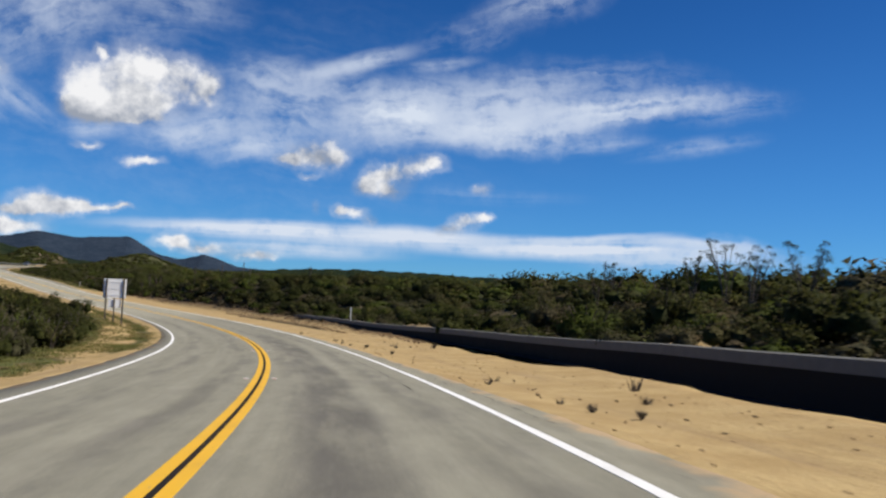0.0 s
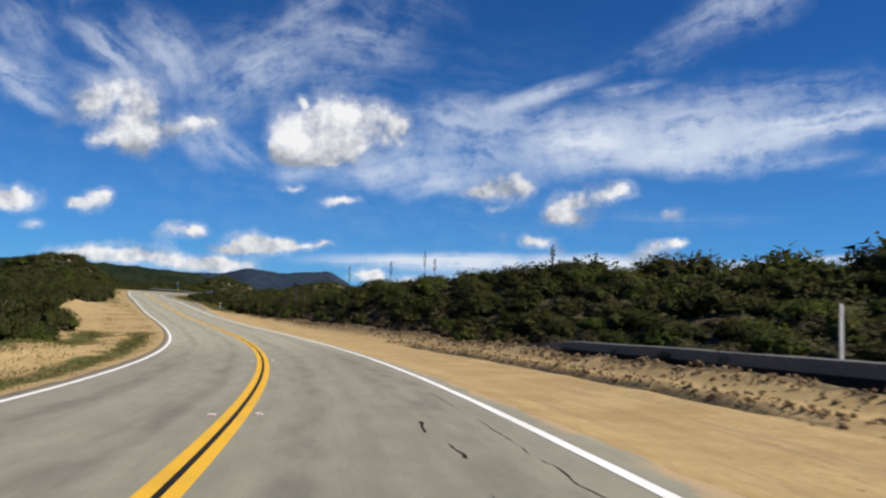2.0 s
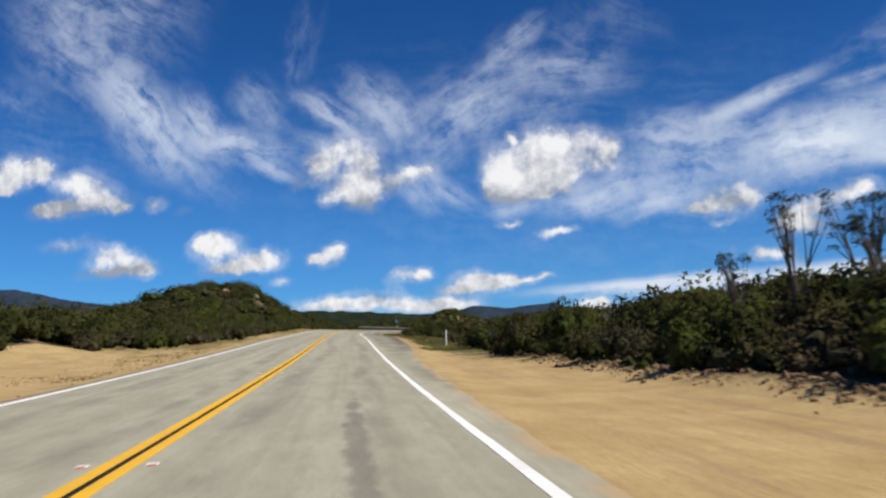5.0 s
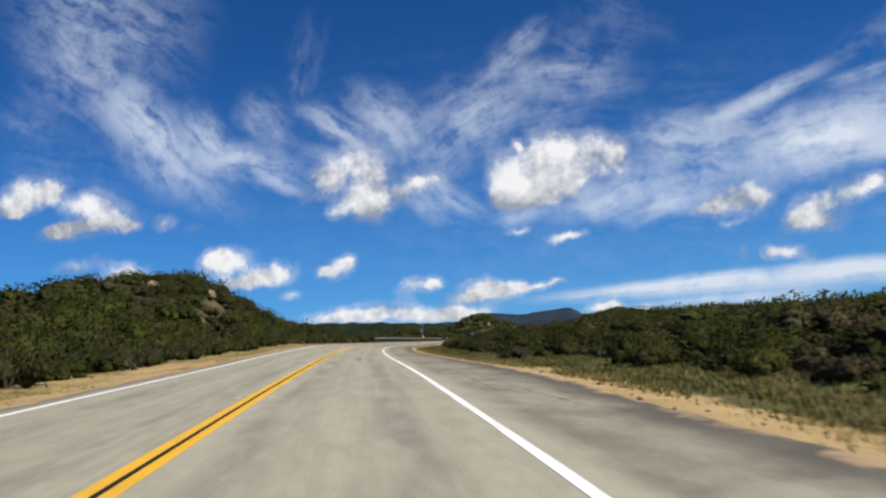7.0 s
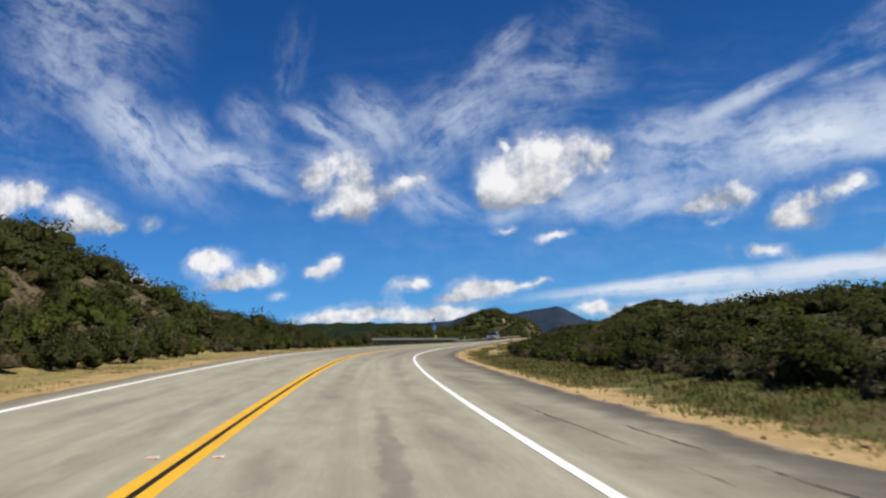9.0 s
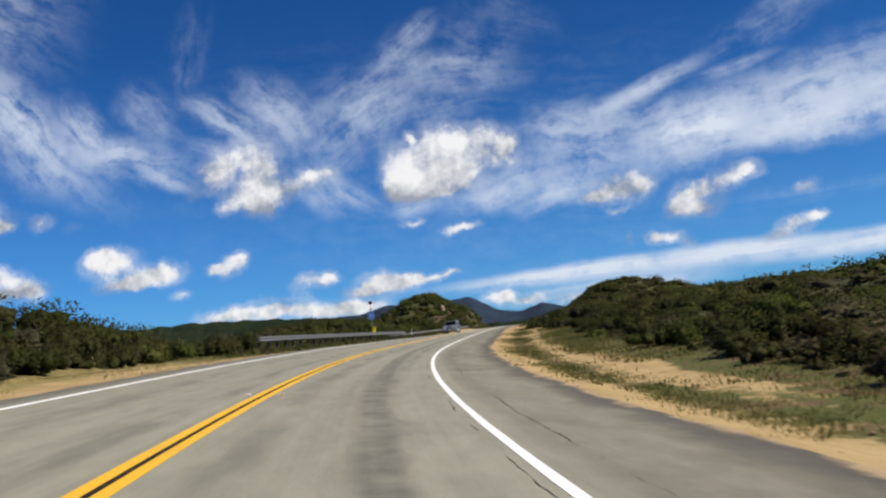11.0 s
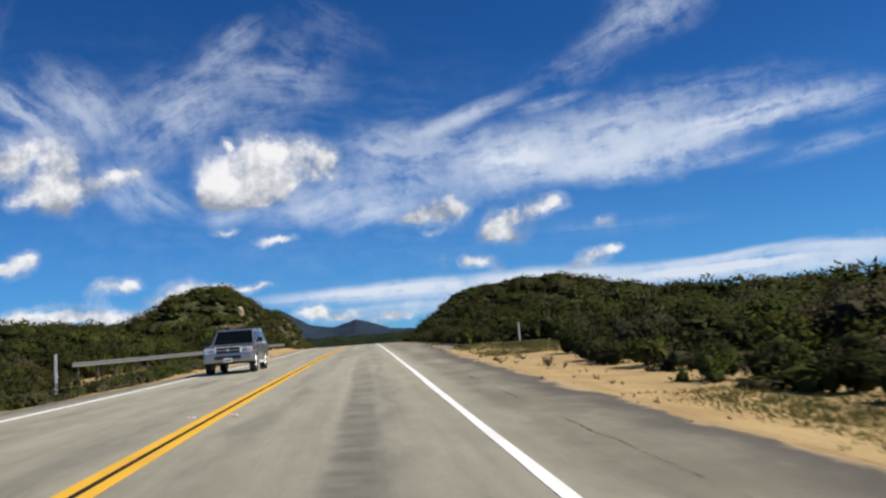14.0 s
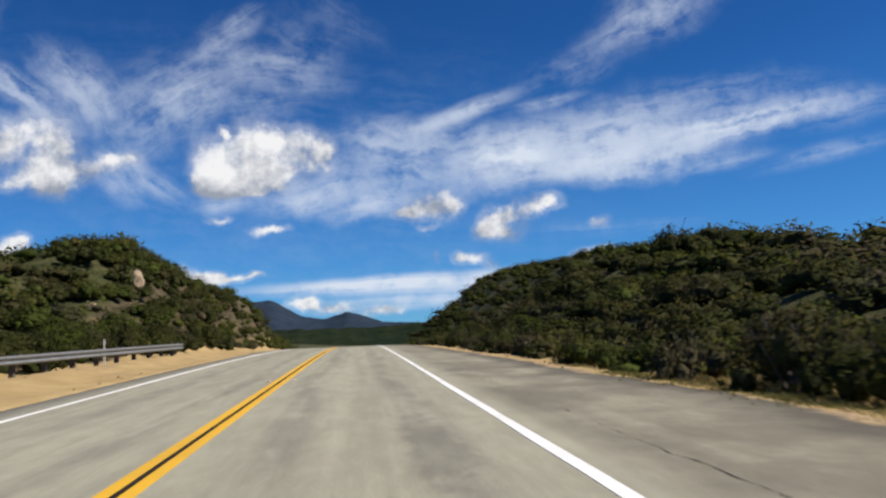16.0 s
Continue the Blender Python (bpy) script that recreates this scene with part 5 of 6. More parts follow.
stone(491, -15.6, (0.6, 0.8, 0.9), 7, "rock_outcrop", "pale sandstone outcrop on a scrub hill")
stone(483, -16.5, (0.35, 0.4, 0.35), 8, "rock_outcrop", "pale sandstone outcrop on a scrub hill")
stone(262, -17.5, (0.5, 0.6, 0.5), 9, "rock_outcrop", "orange sandstone outcrop among scrub")
stone(272, -14.5, (0.5, 0.5, 0.6), 10, "rock_outcrop", "pale sandstone outcrop among scrub")
stone(250, -11.5, (0.4, 0.45, 0.35), 12, "rock_outcrop", "pale sandstone outcrop among scrub")

# clods scraped up at the foot of the bank, and pebbles on the verges
CLODS = np.random.default_rng(31)


def clods(count, s_range, u_of, low, high, label):
    verts, faces, total = [], [], 0
    bm = bmesh.new()
    bmesh.ops.create_icosphere(bm, subdivisions=1, radius=1.0)
    co, tri = np.array([v.co for v in bm.verts]), np.array([[v.index for v in f.verts] for f in bm.faces])
    bm.free()
    s = CLODS.uniform(*s_range, count)
    p = land(s, u_of(s))
    for k in range(count):
        r = CLODS.uniform(low, high) * (0.4 + 0.6 * CLODS.random() ** 2)
        verts.append(co * (1 + 0.3 * CLODS.standard_normal((len(co), 1)).clip(-1, 1)) * r * CLODS.uniform(0.6, 1.2, 3) + p[k] + (0, 0, r * 0.25))
        faces.append(tri + total)
        total += len(co)
    tagged(new("clods", sheet_mesh("clods", np.concatenate(verts), np.concatenate(faces), SOIL, smooth=False)), label, "clods", kind="stuff")


clods(5600, (44, 172), lambda s: 9.7 + 0.34 * CLODS.standard_normal(len(s)), 0.025, 0.10, "brown clods of scraped soil along the bank's foot")
clods(1300, (58, 100), lambda s: 8.3 + 0.16 * CLODS.standard_normal(len(s)), 0.02, 0.07, "dark clods thrown up along a wheel rut")
clods(420, (0, 60), lambda s: edge(s, 2) + CLODS.uniform(0.2, 4.0, len(s)), 0.012, 0.05, "small stones on the sandy shoulder")
clods(900, (190, 460), lambda s: edge(s, 2) + CLODS.uniform(-0.6, 2.2, len(s)), 0.015, 0.07, "small stones on the verge")
clods(500, (60, 460), lambda s: -edge(s, 1) - CLODS.uniform(0.1, 3.0, len(s)), 0.015, 0.06, "small stones on the verge")

# ---- scrub ----


def ball(level):
    """Places and triangles of a round lump."""
    bm = bmesh.new()
    bmesh.ops.create_icosphere(bm, subdivisions=level, radius=1.0)
    co, tri = np.array([v.co for v in bm.verts]), np.array([[v.index for v in f.verts] for f in bm.faces])
    bm.free()
    return co, tri


def leaf_template(seed, leaves, size, lobes, height, core=1):
    """One shrub about 1 m in radius: leafy lumps that make its dense heart, and loose leaves all over them. Returns places, triangles and the lumps' normals."""
    rng = np.random.default_rng(seed)
    verts, tris, puffs = [], [], []
    count = 0
    centres = []
    for k in range(lobes):
        a, r = rng.uniform(0, 6.283) + 2.4 * k, 0.0 if k == 0 else 0.66 * math.sqrt(rng.uniform(0.15, 1))
        radius = rng.uniform(0.40, 0.58) * (1.15 if k == 0 else 1.0) * (5.5 / max(lobes, 5)) ** 0.35
        centres.append((r * math.cos(a), r * math.sin(a), max(0.12, height * rng.uniform(0.26, 0.52) - 0.20 * r), radius))
    if core:
        co, tri = ball(core)
        for x, y, z, radius in centres:
            lump = co * radius * rng.uniform(0.45, 0.66, (len(co), 1))
            lump = lump + (x, y, z)
            lump[:, 2] = np.maximum(lump[:, 2], -0.02)
            verts.append(lump)
            puffs.append(co + 0.45 * rng.standard_normal(co.shape))
            tris.append(count + tri)
            count += len(co)
    per = leaves // lobes
    for x, y, z, radius in centres:
        d = rng.standard_normal((per, 3))
        d /= np.linalg.norm(d, axis=1)[:, None]
        d[:, 2] = np.where(d[:, 2] < -0.35, -d[:, 2], d[:, 2])
        at = np.array((x, y, z)) + d * radius * rng.uniform(0.70, 1.12, (per, 1)) * (1, 1, 0.97)
        at[:, 2] = np.maximum(at[:, 2], 0.03)
        along_leaf = np.cross(d, rng.standard_normal((per, 3)))
        along_leaf = along_leaf / np.linalg.norm(along_leaf, axis=1)[:, None] + 0.55 * d + (0, 0, 0.3)
        along_leaf /= np.linalg.norm(along_leaf, axis=1)[:, None]
        side = np.cross(along_leaf, d + 0.45 * rng.standard_normal((per, 3)))
        side /= np.linalg.norm(side, axis=1)[:, None] + 1e-9
        length = size * rng.uniform(0.6, 1.4, (per, 1))
        wide = length * rng.uniform(0.5, 0.8, (per, 1))
        leaf = np.stack([at - side * wide * 0.6, at + side * wide * 0.6, at + along_leaf * length * 1.3], 1)
        verts.append(leaf.reshape(-1, 3))
        puffs.append(np.repeat(d + 0.45 * along_leaf, 3, 0))
        tris.append(count + np.arange(per)[:, None] * 3 + [0, 1, 2])
        count += per * 3
    puff = np.concatenate(puffs) + (0, 0, 0.5)
    return np.concatenate(verts), np.concatenate(tris), puff / np.linalg.norm(puff, axis=1)[:, None]


def scatter(name, templates, places, turns, sizes, mat, label, category="scrub"):
    """Many shrubs as one object: places, turns and sizes by row, the templates taken in turn."""
    verts, tris, puffs, count = [], [], [], 0
    for k, (v, t, d) in enumerate(templates):
        sel = np.arange(k, len(places), len(templates))
        if len(sel) == 0:
            continue
        c, s = np.cos(turns[sel])[:, None], np.sin(turns[sel])[:, None]
        x = (v[None, :, 0] * c - v[None, :, 1] * s) * sizes[sel, :1]
        y = (v[None, :, 0] * s + v[None, :, 1] * c) * sizes[sel, :1]
        z = v[None, :, 2] * sizes[sel, 1:2]
        p = np.stack([x, y, z], -1) + places[sel][:, None, :]
        verts.append(p.reshape(-1, 3))
        if d is not None:
            puffs.append(np.stack([d[None, :, 0] * c - d[None, :, 1] * s, d[None, :, 0] * s + d[None, :, 1] * c, 0 * c + d[None, :, 2]], -1).reshape(-1, 3))
        tris.append((t[None] + (count + np.arange(len(sel)) * len(v))[:, None, None]).reshape(-1, 3))
        count += len(sel) * len(v)
    if not verts:
        return None
    mesh = sheet_mesh(name, np.concatenate(verts), np.concatenate(tris), mat, smooth=False)
    if puffs:
        store(mesh, "puff", np.concatenate(puffs))
    return tagged(new(name, mesh), label, category, kind="stuff")


SCRUB = np.random.default_rng(77)


def sown(spacing, low, high, sides=(-1, 1), start=-60, end=640, jitter=0.5):
    """Distances and offsets of shrubs, low to high metres past the scrub's edge."""
    rows = []
    for side in sides:
        a, b = np.meshgrid(np.arange(start, end, spacing), np.arange(low, high, spacing))
        a, b = a.ravel() + SCRUB.uniform(-jitter, jitter, a.size) * spacing, b.ravel() + SCRUB.uniform(-jitter, jitter, a.size) * spacing
        u = side * (edge(a, 3 if side < 0 else 4) + b)
        rows.append(np.stack([a, u], 1))
    return np.concatenate(rows)


def stature(s, u):
    """How tall the scrub grows: low beside the open shoulder, full on the banks."""
    open_side = 0.9 * ease(s, 172, 196) * (1 - ease(s, 385, 405)) * (1 - ease(u, 22, 40)) * (u > 0)
    ditch_side = ease(s, 10, 30) * (1 - ease(s, 94, 104)) * (1 - ease(u, 18, 26)) * (u > 0)
    bank_side = ease(s, 96, 106) * (1 - ease(s, 142, 150)) * (1 - ease(u, 24, 34)) * (u > 0)
    hill_side = ease(s, 426, 436) * (u > 0)
    return (1 - 0.42 * open_side) * (1 - 0.40 * ditch_side) * (1 - 0.32 * bank_side) * (1 - 0.25 * hill_side)


def plant(name, su, templates, low, high, tall, mat, label):
    p = land(su[:, 0], su[:, 1])
    p[:, 2] -= 0.06
    n = len(su)
    grown = stature(su[:, 0], su[:, 1])
    size = SCRUB.uniform(low, high, n) * np.sqrt(grown)
    height = size * SCRUB.uniform(0.75, 1.25, n) * tall * np.sqrt(grown)
    return scatter(name, templates, p, SCRUB.uniform(0, 6.283, n), np.stack([size, height], 1), mat, label)


def gaps(su, share, scale, seed):
    """Leaves out shrubs in patches."""
    p = far_along(su[:, 0], su[:, 1])
    return su[wave(p[:, 0] * scale, p[:, 1] * scale, seed) > np.quantile(wave(p[:, 0] * scale, p[:, 1] * scale, seed), share)]


# distance, offset and height of the stalks
STALKS = [(128, 13, 3.6), (122, 15, 2.9), (116, 16, 2.9), (111, 15, 2.6), (98, 18, 2.4), (43, 20, 3.0), (100, 19, 2.2)]
# distance, offset and height of the tall open shrubs
TALL = [(151, 13.0, 3.9), (150, 14.2, 3.0), (148.5, 13.6, 2.6), (152, 12.0, 2.6), (32, 20, 3.4), (29, 19, 3.0), (24, 17.5, 2.8), (36, 21, 3.0), (45, 22, 2.8), (40, 18, 2.6)]

NEAR_LEAVES = [leaf_template(100 + k, 820, 0.072, 9, 1.15) for k in range(5)]
ROW_LEAVES = [leaf_template(150 + k, 470, 0.084, 6, 1.15) for k in range(5)]
MID_LEAVES = [leaf_template(200 + k, 380, 0.088, 5, 1.1) for k in range(6)]
BACK_LEAVES = [leaf_template(250 + k, 150, 0.115, 4, 1.05) for k in range(6)]
FAR_LEAVES = [leaf_template(300 + k, 66, 0.14, 3, 1.0) for k in range(5)]

# the slopes, from the sand's edge outwards
front = np.concatenate([gaps(sown(2.55, 3.0, 10, start=10, end=505), 0.03, 0.2, 62), sown(2.3, 2.0, 16, (1,), 72, 150)])
behind = gaps(sown(3.7, 9.5, 40, start=20, end=505), 0.05, 0.12, 63)
crest = np.concatenate([sown(2.2, 0.3, 26, start=503, end=572), sown(2.2, 1.5, 30, (-1,), 476, 504)])
hills = np.concatenate([sown(3.4, 0.5, 42, start=572, end=640), sown(7.8, 38, 110, start=20, end=640)])


def share(su, low, high, seed):
    """The part of the shrubs whose patch value lies between two quantiles."""
    p = far_along(su[:, 0], su[:, 1])
    value = wave(p[:, 0] * 0.3, p[:, 1] * 0.3, seed) + np.random.default_rng(seed).normal(0, 0.35, len(su))
    a, b = np.quantile(value, [low, high])
    return su[(value >= a) & (value < b + (high >= 1))]


for zone, templates, low, high, tall, where in ((front, MID_LEAVES, 1.3, 2.1, 0.80, "roadside slopes"), (behind, BACK_LEAVES, 2.0, 3.1, 0.62, "slopes behind"), (crest, BACK_LEAVES, 1.1, 1.9, 0.75, "rounded hills"), (hills, FAR_LEAVES, 2.6, 4.2, 0.52, "hills")):
    a, b = (0.42, 0.90) if where == "rounded hills" else (0.58, 0.84)
    plant("chaparral", share(zone, 0.0, a, 71), templates, low, high, tall, LEAF_DARK, "dense dark green chaparral covering the " + where)
    plant("fresh_scrub", share(zone, a, b, 71), templates, low * 0.9, high * 0.95, tall, LEAF_BRIGHT, "fresh green scrub among the chaparral of the " + where)
    plant("sagebrush", share(zone, b, 1.0, 71), templates, low * 0.8, high * 0.85, tall, LEAF_GREY, "grey-green and dry brush on the " + where)

# low brush that fills the ground between the taller shrubs
low = np.concatenate([sown(1.5, 0.4, 20, (1,), 20, 160), sown(1.6, 0.4, 12, (1,), 168, 320), sown(1.55, 0.6, 20, (-1,), 215, 325), sown(1.6, 0.3, 22, (1,), 420, 500), sown(1.7, 0.3, 9, (1,), 372, 420), sown(1.9, 0.2, 13, (-1,), 498, 575)])
for mat, a, b, label in ((LEAF_GREY, 0.0, 0.45, "low brown and grey brush between the shrubs"), (LEAF_DARK, 0.45, 0.8, "low dark green brush between the shrubs"), (LEAF_BRIGHT, 0.8, 1.0, "low fresh green brush between the shrubs")):
    plant("low_brush", share(low, a, b, 73), FAR_LEAVES, 0.8, 1.35, 0.62, mat, label)

# brown twiggy brush at the foot of the cut bank
foot = np.stack([SCRUB.uniform(70, 166, 380), 10.6 + 1.9 * SCRUB.random(380)], 1)
plant("low_brush", foot, FAR_LEAVES, 0.45, 0.95, 0.8, LEAF_DRY, "brown twiggy brush at the foot of the bank")

# brown dry brush before the green scrub of the open bend
dry_row = np.stack([SCRUB.uniform(244, 300, 150), 0.0 * np.arange(150)], 1)
dry_row[:, 1] = edge(dry_row[:, 0], 4) + SCRUB.uniform(-0.6, 1.8, 150)
plant("low_brush", dry_row, MID_LEAVES, 0.55, 1.0, 1.0, LEAF_DRY, "brown dry brush along the grassy verge")

# weedy clumps in front of the guardrail
weeds = np.stack([SCRUB.uniform(334, 420, 520), -SCRUB.uniform(5.9, 7.6, 520)], 1)
plant("weedy_clumps", weeds[:260], FAR_LEAVES, 0.25, 0.6, 0.75, LEAF_BRIGHT, "green and yellow weeds in front of the guardrail")
plant("weedy_clumps", weeds[260:], FAR_LEAVES, 0.25, 0.6, 0.8, LEAF_GREY, "dry brown weeds in front of the guardrail")

# the shrubs that line the sand, each by itself
edge_row = gaps(sown(1.75, 0.15, 3.3, start=8, end=505), 0.04, 0.3, 61)
order = np.argsort(np.abs(edge_row[:, 1]) + 0.8 * SCRUB.random(len(edge_row)))
single, rest = edge_row[order[:280]], edge_row[order[280:]]
kinds = SCRUB.random(len(rest))
plant("chaparral", rest[kinds < 0.6], ROW_LEAVES, 0.85, 1.5, 1.1, LEAF_DARK, "dark green chaparral behind the first row of shrubs")
plant("fresh_scrub", rest[(kinds >= 0.6) & (kinds < 0.8)], ROW_LEAVES, 0.8, 1.35, 1.1, LEAF_BRIGHT, "fresh green scrub behind the first row of shrubs")
plant("sagebrush", rest[kinds >= 0.8], ROW_LEAVES, 0.7, 1.2, 1.0, LEAF_GREY, "grey-green brush behind the first row of shrubs")


def stems_mesh():
    """A few bare twisting stems from one root."""
    bm = bmesh.new()
    rng = np.random.default_rng(5)
    for k in range(7):
        a, r = rng.uniform(0, 6.283), rng.uniform(0.25, 0.7)
        mid = Vector((0.4 * r * math.cos(a), 0.4 * r * math.sin(a), 0.35))
        tip = Vector((r * math.cos(a + 0.4), r * math.sin(a + 0.4), rng.uniform(0.75, 1.15)))
        tube(bm, 0.03, (0, 0, -0.1), mid, 5, 0.02)
        tube(bm, 0.02, mid, tip, 5, 0.006)
    mesh = bpy.data.meshes.new("branching_stem")
    bm.to_mesh(mesh)
    bm.free()
    mesh.materials.append(TWIG)
    return mesh


STEMS = stems_mesh()
SHRUB_KINDS = [(LEAF_DARK, "dark green chaparral shrub at the edge of the sand"), (LEAF_DARK, "dark green chaparral shrub at the edge of the sand"),
               (LEAF_BRIGHT, "fresh green leafy shrub at the edge of the sand"), (LEAF_GREY, "grey-green sage shrub at the edge of the sand")]


def foliage(name, v, t, d, mat):
    mesh = sheet_mesh(name, v, t, mat, smooth=False)
    store(mesh, "puff", d)
    return mesh


SHRUB_MESHES = [[foliage("foliage", v, t, d, mat) for v, t, d in NEAR_LEAVES] for mat, _ in SHRUB_KINDS]
spots = land(single[:, 0], single[:, 1])
for k, spot in enumerate(spots):
    kind = int(SCRUB.integers(0, 4))
    size = SCRUB.uniform(0.75, 1.4) * (0.8 if kind == 3 else 1.0) * float(stature(single[k, 0], single[k, 1]))
    shrub = tagged(new("shrub"), SHRUB_KINDS[kind][1], "shrub", "shrubs along the road")
    shrub.matrix_world = Matrix.Translation(spot - (0, 0, 0.05)) @ Matrix.Rotation(SCRUB.uniform(0, 6.283), 4, "Z") @ Matrix.Diagonal((size, size, size * SCRUB.uniform(0.85, 1.3), 1))
    for name, mesh in (("foliage", SHRUB_MESHES[kind][k % 5]), ("branching_stem", STEMS)):
        new(name, mesh).parent = shrub


# broad shrubs that stand out over the rest: distance, offset, radius, height, kind
BROAD_LEAVES = [leaf_template(170 + k, 1800, 0.055, 14, 1.2) for k in range(3)]
BROAD_MESHES = {mat.name: [foliage("foliage", v, t, d, mat) for v, t, d in BROAD_LEAVES] for mat in (LEAF_GREY, LEAF_BRIGHT, LEAF_DARK)}
for k, (s, u, radius, height, mat, label) in enumerate((
        (393.5, 10.4, 1.5, 1.25, LEAF_GREY, "broad grey-green shrub beside the sand"), (387.5, 12.6, 1.5, 1.3, LEAF_GREY, "broad grey-green shrub beside the sand"),
        (383.5, 12.4, 1.5, 1.4, LEAF_DARK, "broad dark green shrub beside the sand"), (379.5, 14.0, 1.6, 1.5, LEAF_GREY, "broad grey-green shrub beside the sand"),
        (375, 15.4, 1.6, 1.5, LEAF_DARK, "broad dark green shrub beside the sand"),
        (32, 13.4, 1.7, 1.7, LEAF_BRIGHT, "broad fresh green shrub behind the ditch wall"), (27.5, 14.6, 1.6, 2.0, LEAF_DARK, "broad dark green shrub behind the ditch wall"),
        (37.5, 14.2, 1.5, 1.6, LEAF_GREY, "broad grey-green shrub behind the ditch wall"), (474, 22, 1.7, 2.4, LEAF_DARK, "tall dark shrub on the hill's crest"),
        (470, 24, 1.3, 1.6, LEAF_DARK, "dark rounded shrub on the hill's crest"), (297, -10.2, 1.2, 2.2, LEAF_DARK, "tall dark shrub at the foot of the hill"),
        (222, 8.9, 0.9, 0.7, LEAF_GREY, "low brown shrub on the grassy verge"), (244, 10.2, 1.2, 1.0, LEAF_DARK, "low dark shrub on the grassy verge"))):
    shrub = tagged(new("shrub"), label, "shrub", "shrubs along the road")
    shrub.matrix_world = Matrix.Translation(land(np.array(float(s)), np.array(float(u))) - (0, 0, 0.05)) @ Matrix.Rotation(1.9 * k, 4, "Z") @ Matrix.Diagonal((radius, radius, height, 1))
    for name, mesh in (("foliage", BROAD_MESHES[mat.name][k % 3]), ("branching_stem", STEMS)):
        new(name, mesh).parent = shrub


# tall dead flower stalks on the bank
def stalk(s, u, height, seed):
    rng = np.random.default_rng(seed)
    ob = base_at("yucca_stalk", s, u, "tall dry yucca flower stalk standing over the scrub", "yucca stalk", "dry yucca stalks", sink=0.1)
    bm = bmesh.new()
    lean = rng.uniform(-0.1, 0.1)
    tube(bm, 0.028, (0, 0, 0), (lean * 0.6, 0, height * 0.6), 6, 0.02)
    tube(bm, 0.02, (lean * 0.6, 0, height * 0.6), (lean * 1.3, 0, height), 6, 0.008)
    part("stem", bm, TWIG, ob)
    head = bmesh.new()
    for k in range(46):
        z = height * rng.uniform(0.62, 1.0)
        a, r = rng.uniform(0, 6.283), 0.04 + 0.16 * (1 - abs(z / height - 0.78) / 0.25) * rng.uniform(0.3, 1)
        at = Vector((lean * z / height + r * math.cos(a), r * math.sin(a), z + 0.04))
        tube(head, 0.004, (lean * z / height, 0, z), at, 3)
        bmesh.ops.create_icosphere(head, subdivisions=1, radius=rng.uniform(0.018, 0.04), matrix=Matrix.Translation(at))
    tube(head, 0.03, (lean * 0.6, 0, height * 0.6), (lean * 1.3, 0, height), 6, 0.012)
    part("flower_head", head, TWIG, ob)


for k, (s, u, h) in enumerate(STALKS):
    stalk(s, u, h, 400 + k)


# tall shrubs with bare limbs and clumps of leaves at their ends
def tall_shrub(s, u, height, seed):
    rng = np.random.default_rng(seed)
    ob = base_at("tall_shrub", s, u, "tall open shrub with bare limbs and tufts of leaves", "shrub", "tall shrubs on the bank", sink=0.1)
    bm, tips = bmesh.new(), []
    for k in range(6):
        a, r = rng.uniform(0, 6.283), rng.uniform(0.3, 0.9) * height * 0.32
        mid = Vector((0.45 * r * math.cos(a), 0.45 * r * math.sin(a), height * rng.uniform(0.4, 0.55)))
        tube(bm, 0.035, (0, 0, 0), mid, 6, 0.022)
        for j in range(4):
            b = a + rng.uniform(-0.9, 0.9)
            tip = mid + Vector((0.6 * r * math.cos(b), 0.6 * r * math.sin(b), height * rng.uniform(0.12, 0.48)))
            tube(bm, 0.02, mid, tip, 5, 0.006)
            tips.append(tip)
    part("trunk", bm, TWIG, ob)
    verts, tris, puffs, count = [], [], [], 0
    for tip in tips:
        v, t, d = leaf_template(int(rng.integers(1, 9999)), 60, 0.20, 2, 0.9, 0)
        size = rng.uniform(0.12, 0.24)
        verts.append(v * size + np.array(tip) - (0, 0, 0.5 * size))
        tris.append(t + count)
        puffs.append(d)
        count += len(v)
    crown = new("crown", foliage("crown", np.concatenate(verts), np.concatenate(tris), np.concatenate(puffs), LEAF_DARK))
    crown.parent = ob


for k, (s, u, h) in enumerate(TALL):
    tall_shrub(s, u, h, 600 + k)


# grass of the verges and dry weeds on the sand
def tuft_template(seed, blades, height, spread):
    rng = np.random.default_rng(seed)
    v, t = [], []
    for k in range(blades):
        a, r, h = rng.uniform(0, 6.283), spread * math.sqrt(rng.random()), height * rng.uniform(0.5, 1.2)
        root = np.array([r * math.cos(a), r * math.sin(a), -0.01])
        side = np.array([-math.sin(a + 0.6), math.cos(a + 0.6), 0]) * rng.uniform(0.008, 0.021)
        tip = root + np.array([math.cos(a) * h * 0.45, math.sin(a) * h * 0.45, h])
        v += [root - side, root + side, tip]
        t.append([3 * k, 3 * k + 1, 3 * k + 2])
    return np.array(v), np.array(t), None


TUFTS = [tuft_template(500 + k, 16, 0.08, 0.46) for k in range(5)]


def turf(name, count, s_range, u_of, mat, low, high, label, patchy=0.35):
    s = SCRUB.uniform(*s_range, count)
    su = np.stack([s, u_of(s)], 1)
    p = land(su[:, 0], su[:, 1])
    keep = wave(p[:, 0] * 0.7, p[:, 1] * 0.7, 81) > np.quantile(wave(p[:, 0] * 0.7, p[:, 1] * 0.7, 81), patchy)
    p = p[keep]
    size = SCRUB.uniform(low, high, len(p))
    scatter(name, TUFTS, p, SCRUB.uniform(0, 6.283, len(p)), np.stack([size, size * SCRUB.uniform(0.6, 1.3, len(p))], 1), mat, label, "grass")


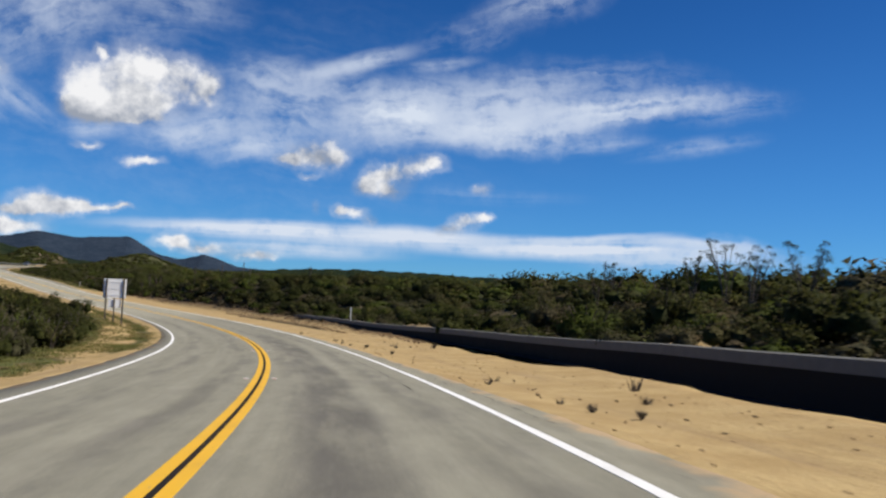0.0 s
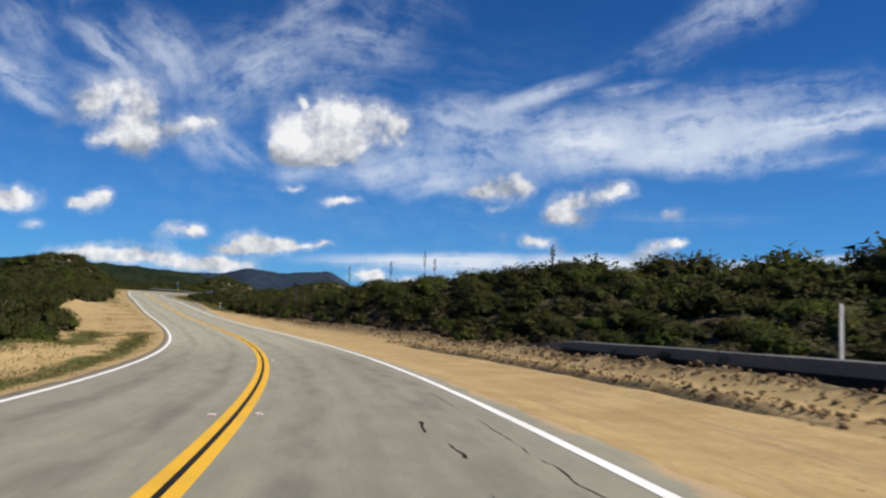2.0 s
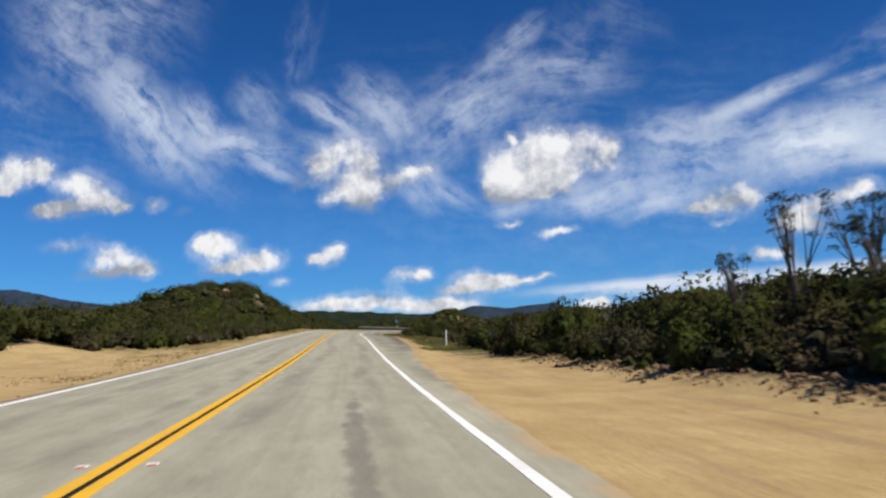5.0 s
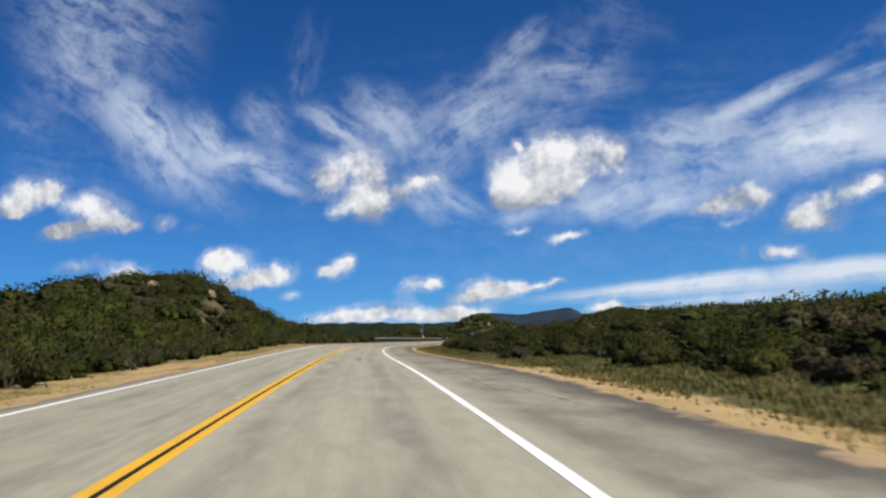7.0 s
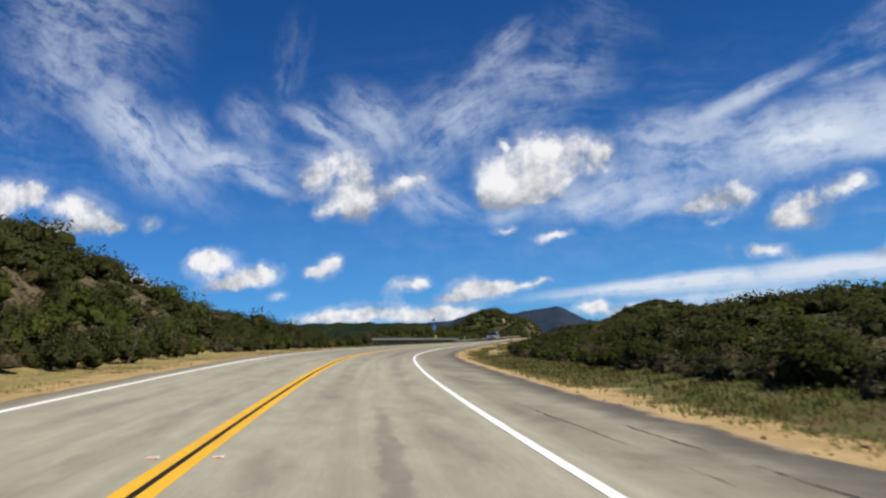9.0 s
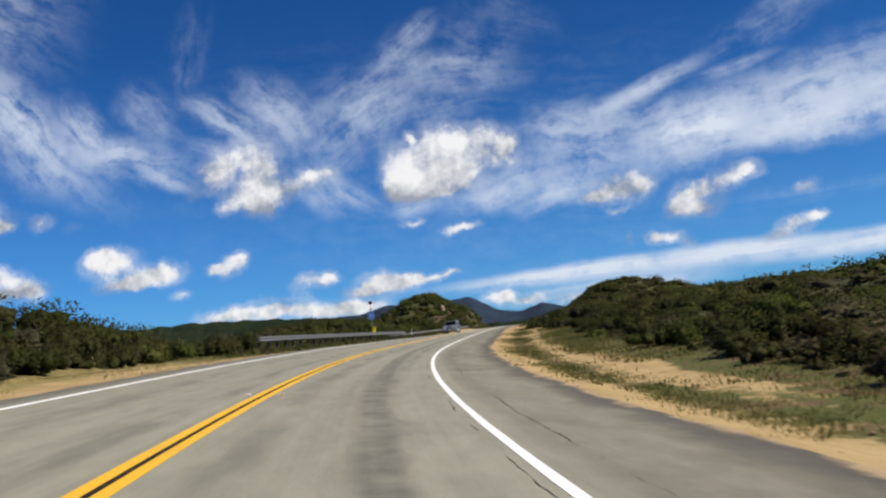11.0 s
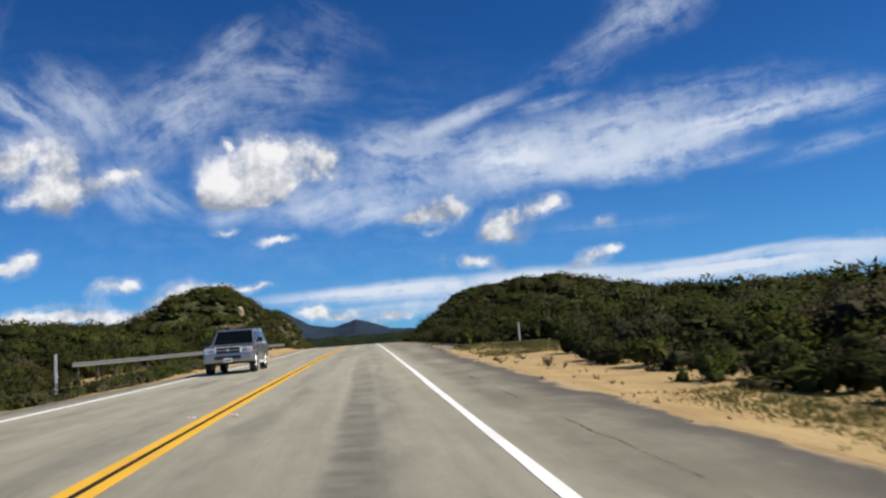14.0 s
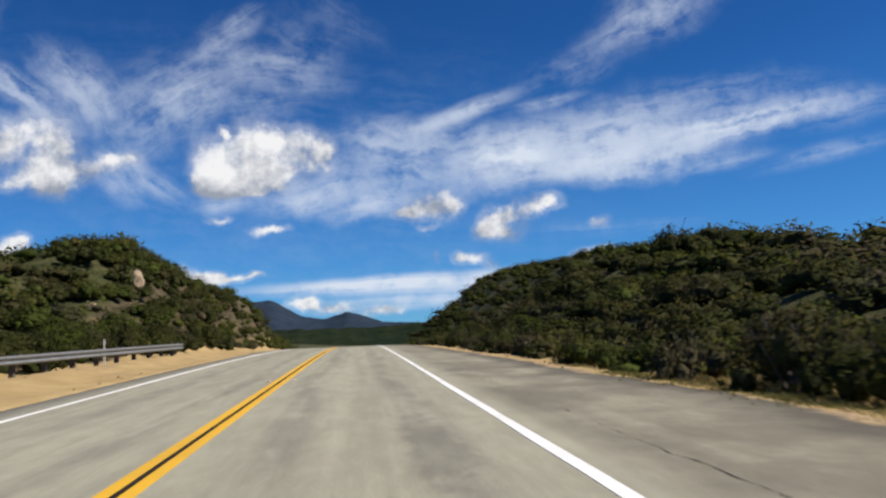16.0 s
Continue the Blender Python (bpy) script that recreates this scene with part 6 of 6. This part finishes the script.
turf("grass", 5600, (176, 300), lambda s: edge(s, 2) + 0.6 + 5.0 * SCRUB.random(len(s)), GRASS, 0.8, 1.9, "short green and dry grass on the verge", 0.15)
turf("grass", 2600, (300, 384), lambda s: 7.9 + 0.55 * SCRUB.standard_normal(len(s)), GRASS, 0.5, 1.3, "strip of short grass beside the pavement", 0.3)
turf("grass", 2600, (300, 384), lambda s: 10.0 + 5.0 * SCRUB.random(len(s)), GRASS, 0.7, 1.8, "rough green and dry grass before the scrub", 0.25)
turf("grass", 1500, (34, 112), lambda s: -5.6 + 0.4 * SCRUB.standard_normal(len(s)), GRASS, 0.5, 1.3, "strip of yellow-green grass beside the pavement", 0.15)
turf("grass", 1700, (34, 112), lambda s: -8.6 + 0.7 * SCRUB.standard_normal(len(s)), GRASS, 0.6, 1.5, "yellow-green grass behind the sandy track", 0.15)
turf("grass", 2600, (326, 384), lambda s: 9.8 + 4.5 * SCRUB.random(len(s)), GRASS, 0.7, 1.7, "rough green and dry grass before the scrub", 0.1)
turf("grass", 900, (326, 384), lambda s: 7.9 + 0.6 * SCRUB.standard_normal(len(s)), GRASS, 0.5, 1.2, "strip of short grass beside the pavement", 0.2)
turf("grass", 2200, (400, 417), lambda s: np.where(s > 411, 8.7, 6.7) + SCRUB.random(len(s)) * np.where(s > 411, 2.8, 4.5), GRASS, 0.5, 1.2, "rough brownish grass round the drain", 0.3)
turf("grass", 2600, (-10, 66), lambda s: -edge(s, 1) - 1.2 - 4.0 * SCRUB.random(len(s)), GRASS, 0.5, 1.4, "grass and small flowers on the verge", 0.3)
turf("grass", 3400, (66, 330), lambda s: -edge(s, 1) - 0.5 - 3.6 * SCRUB.random(len(s)), DRY_GRASS, 0.4, 1.1, "dry grass on the sandy verge", 0.45)
turf("grass", 2600, (330, 440), lambda s: -edge(s, 1) - 0.6 - 3.2 * SCRUB.random(len(s)) ** 0.6, GRASS, 0.6, 2.2, "dry grass under the guardrail", 0.4)
turf("grass", 700, (421, 446), lambda s: edge(s, 2) + 0.35 + 0.16 * SCRUB.standard_normal(len(s)), GRASS, 0.4, 0.9, "low green weeds along the pavement's rim", 0.35)
turf("grass", 900, (421, 446), lambda s: edge(s, 2) + 0.9 + 1.8 * SCRUB.random(len(s)), DRY_GRASS, 0.7, 1.7, "dry grass at the foot of the scrub", 0.25)
TUFTS = [tuft_template(520 + k, 26, 0.26, 0.10) for k in range(4)]


def dead_bush(s, u, size, seed):
    """A low dry bush of bare twigs."""
    bush = base_at("dead_bush", s, u, "small dry brown bush on the bare sand", "bush", "dead bushes on the sand", sink=0.02)
    rng = np.random.default_rng(seed)
    bm = bmesh.new()
    for k in range(26):
        a, r = rng.uniform(0, 6.283), size * rng.uniform(0.2, 0.6)
        mid = Vector((0.5 * r * math.cos(a), 0.5 * r * math.sin(a), size * rng.uniform(0.3, 0.55)))
        tube(bm, 0.007, (0, 0, 0), mid, 3, 0.005)
        for j in range(3):
            b = a + rng.uniform(-0.8, 0.8)
            tube(bm, 0.005, mid, mid + Vector((0.5 * r * math.cos(b), 0.5 * r * math.sin(b), size * rng.uniform(0.05, 0.45))), 3, 0.002)
    part("twigs", bm, TWIG, bush)
    v, t, d = leaf_template(seed, 150, 0.10, 5, 1.0, 0)
    leaves = new("dry_leaves", foliage("dry_leaves", v * np.array((0.5, 0.5, 0.8)) * size, t, d, LEAF_GREY))
    leaves.parent = bush


for k, (s, u, size) in enumerate(((392.2, 7.1, 0.36), (395.2, 6.25, 0.14), (396.0, 6.3, 0.17), (398.5, 6.2, 0.13), (418.0, 6.1, 0.14), (426.5, 6.9, 0.2), (427.5, 6.9, 0.17), (431, 6.9, 0.22), (419.9, 6.05, 0.12), (39, 8.64, 0.42), (40, 5.46, 0.24), (34, 5.45, 0.22), (43, 4.75, 0.15), (12, 5.3, 0.2), (11, 5.65, 0.18), (222, 4.96, 0.1), (222, 4.64, 0.07))):
    dead_bush(s, u, size, 700 + k)
turf("dry_weeds", 70, (380, 470), lambda s: edge(s, 2) + 0.3 + 1.4 * SCRUB.random(len(s)), TWIG, 0.3, 0.6, "dead brown weeds at the pavement's edge", 0.2)
turf("dry_weeds", 18, (0, 60), lambda s: edge(s, 2) + 0.3 + 3.4 * SCRUB.random(len(s)), TWIG, 0.4, 1.0, "dead brown weeds on the sand", 0.2)
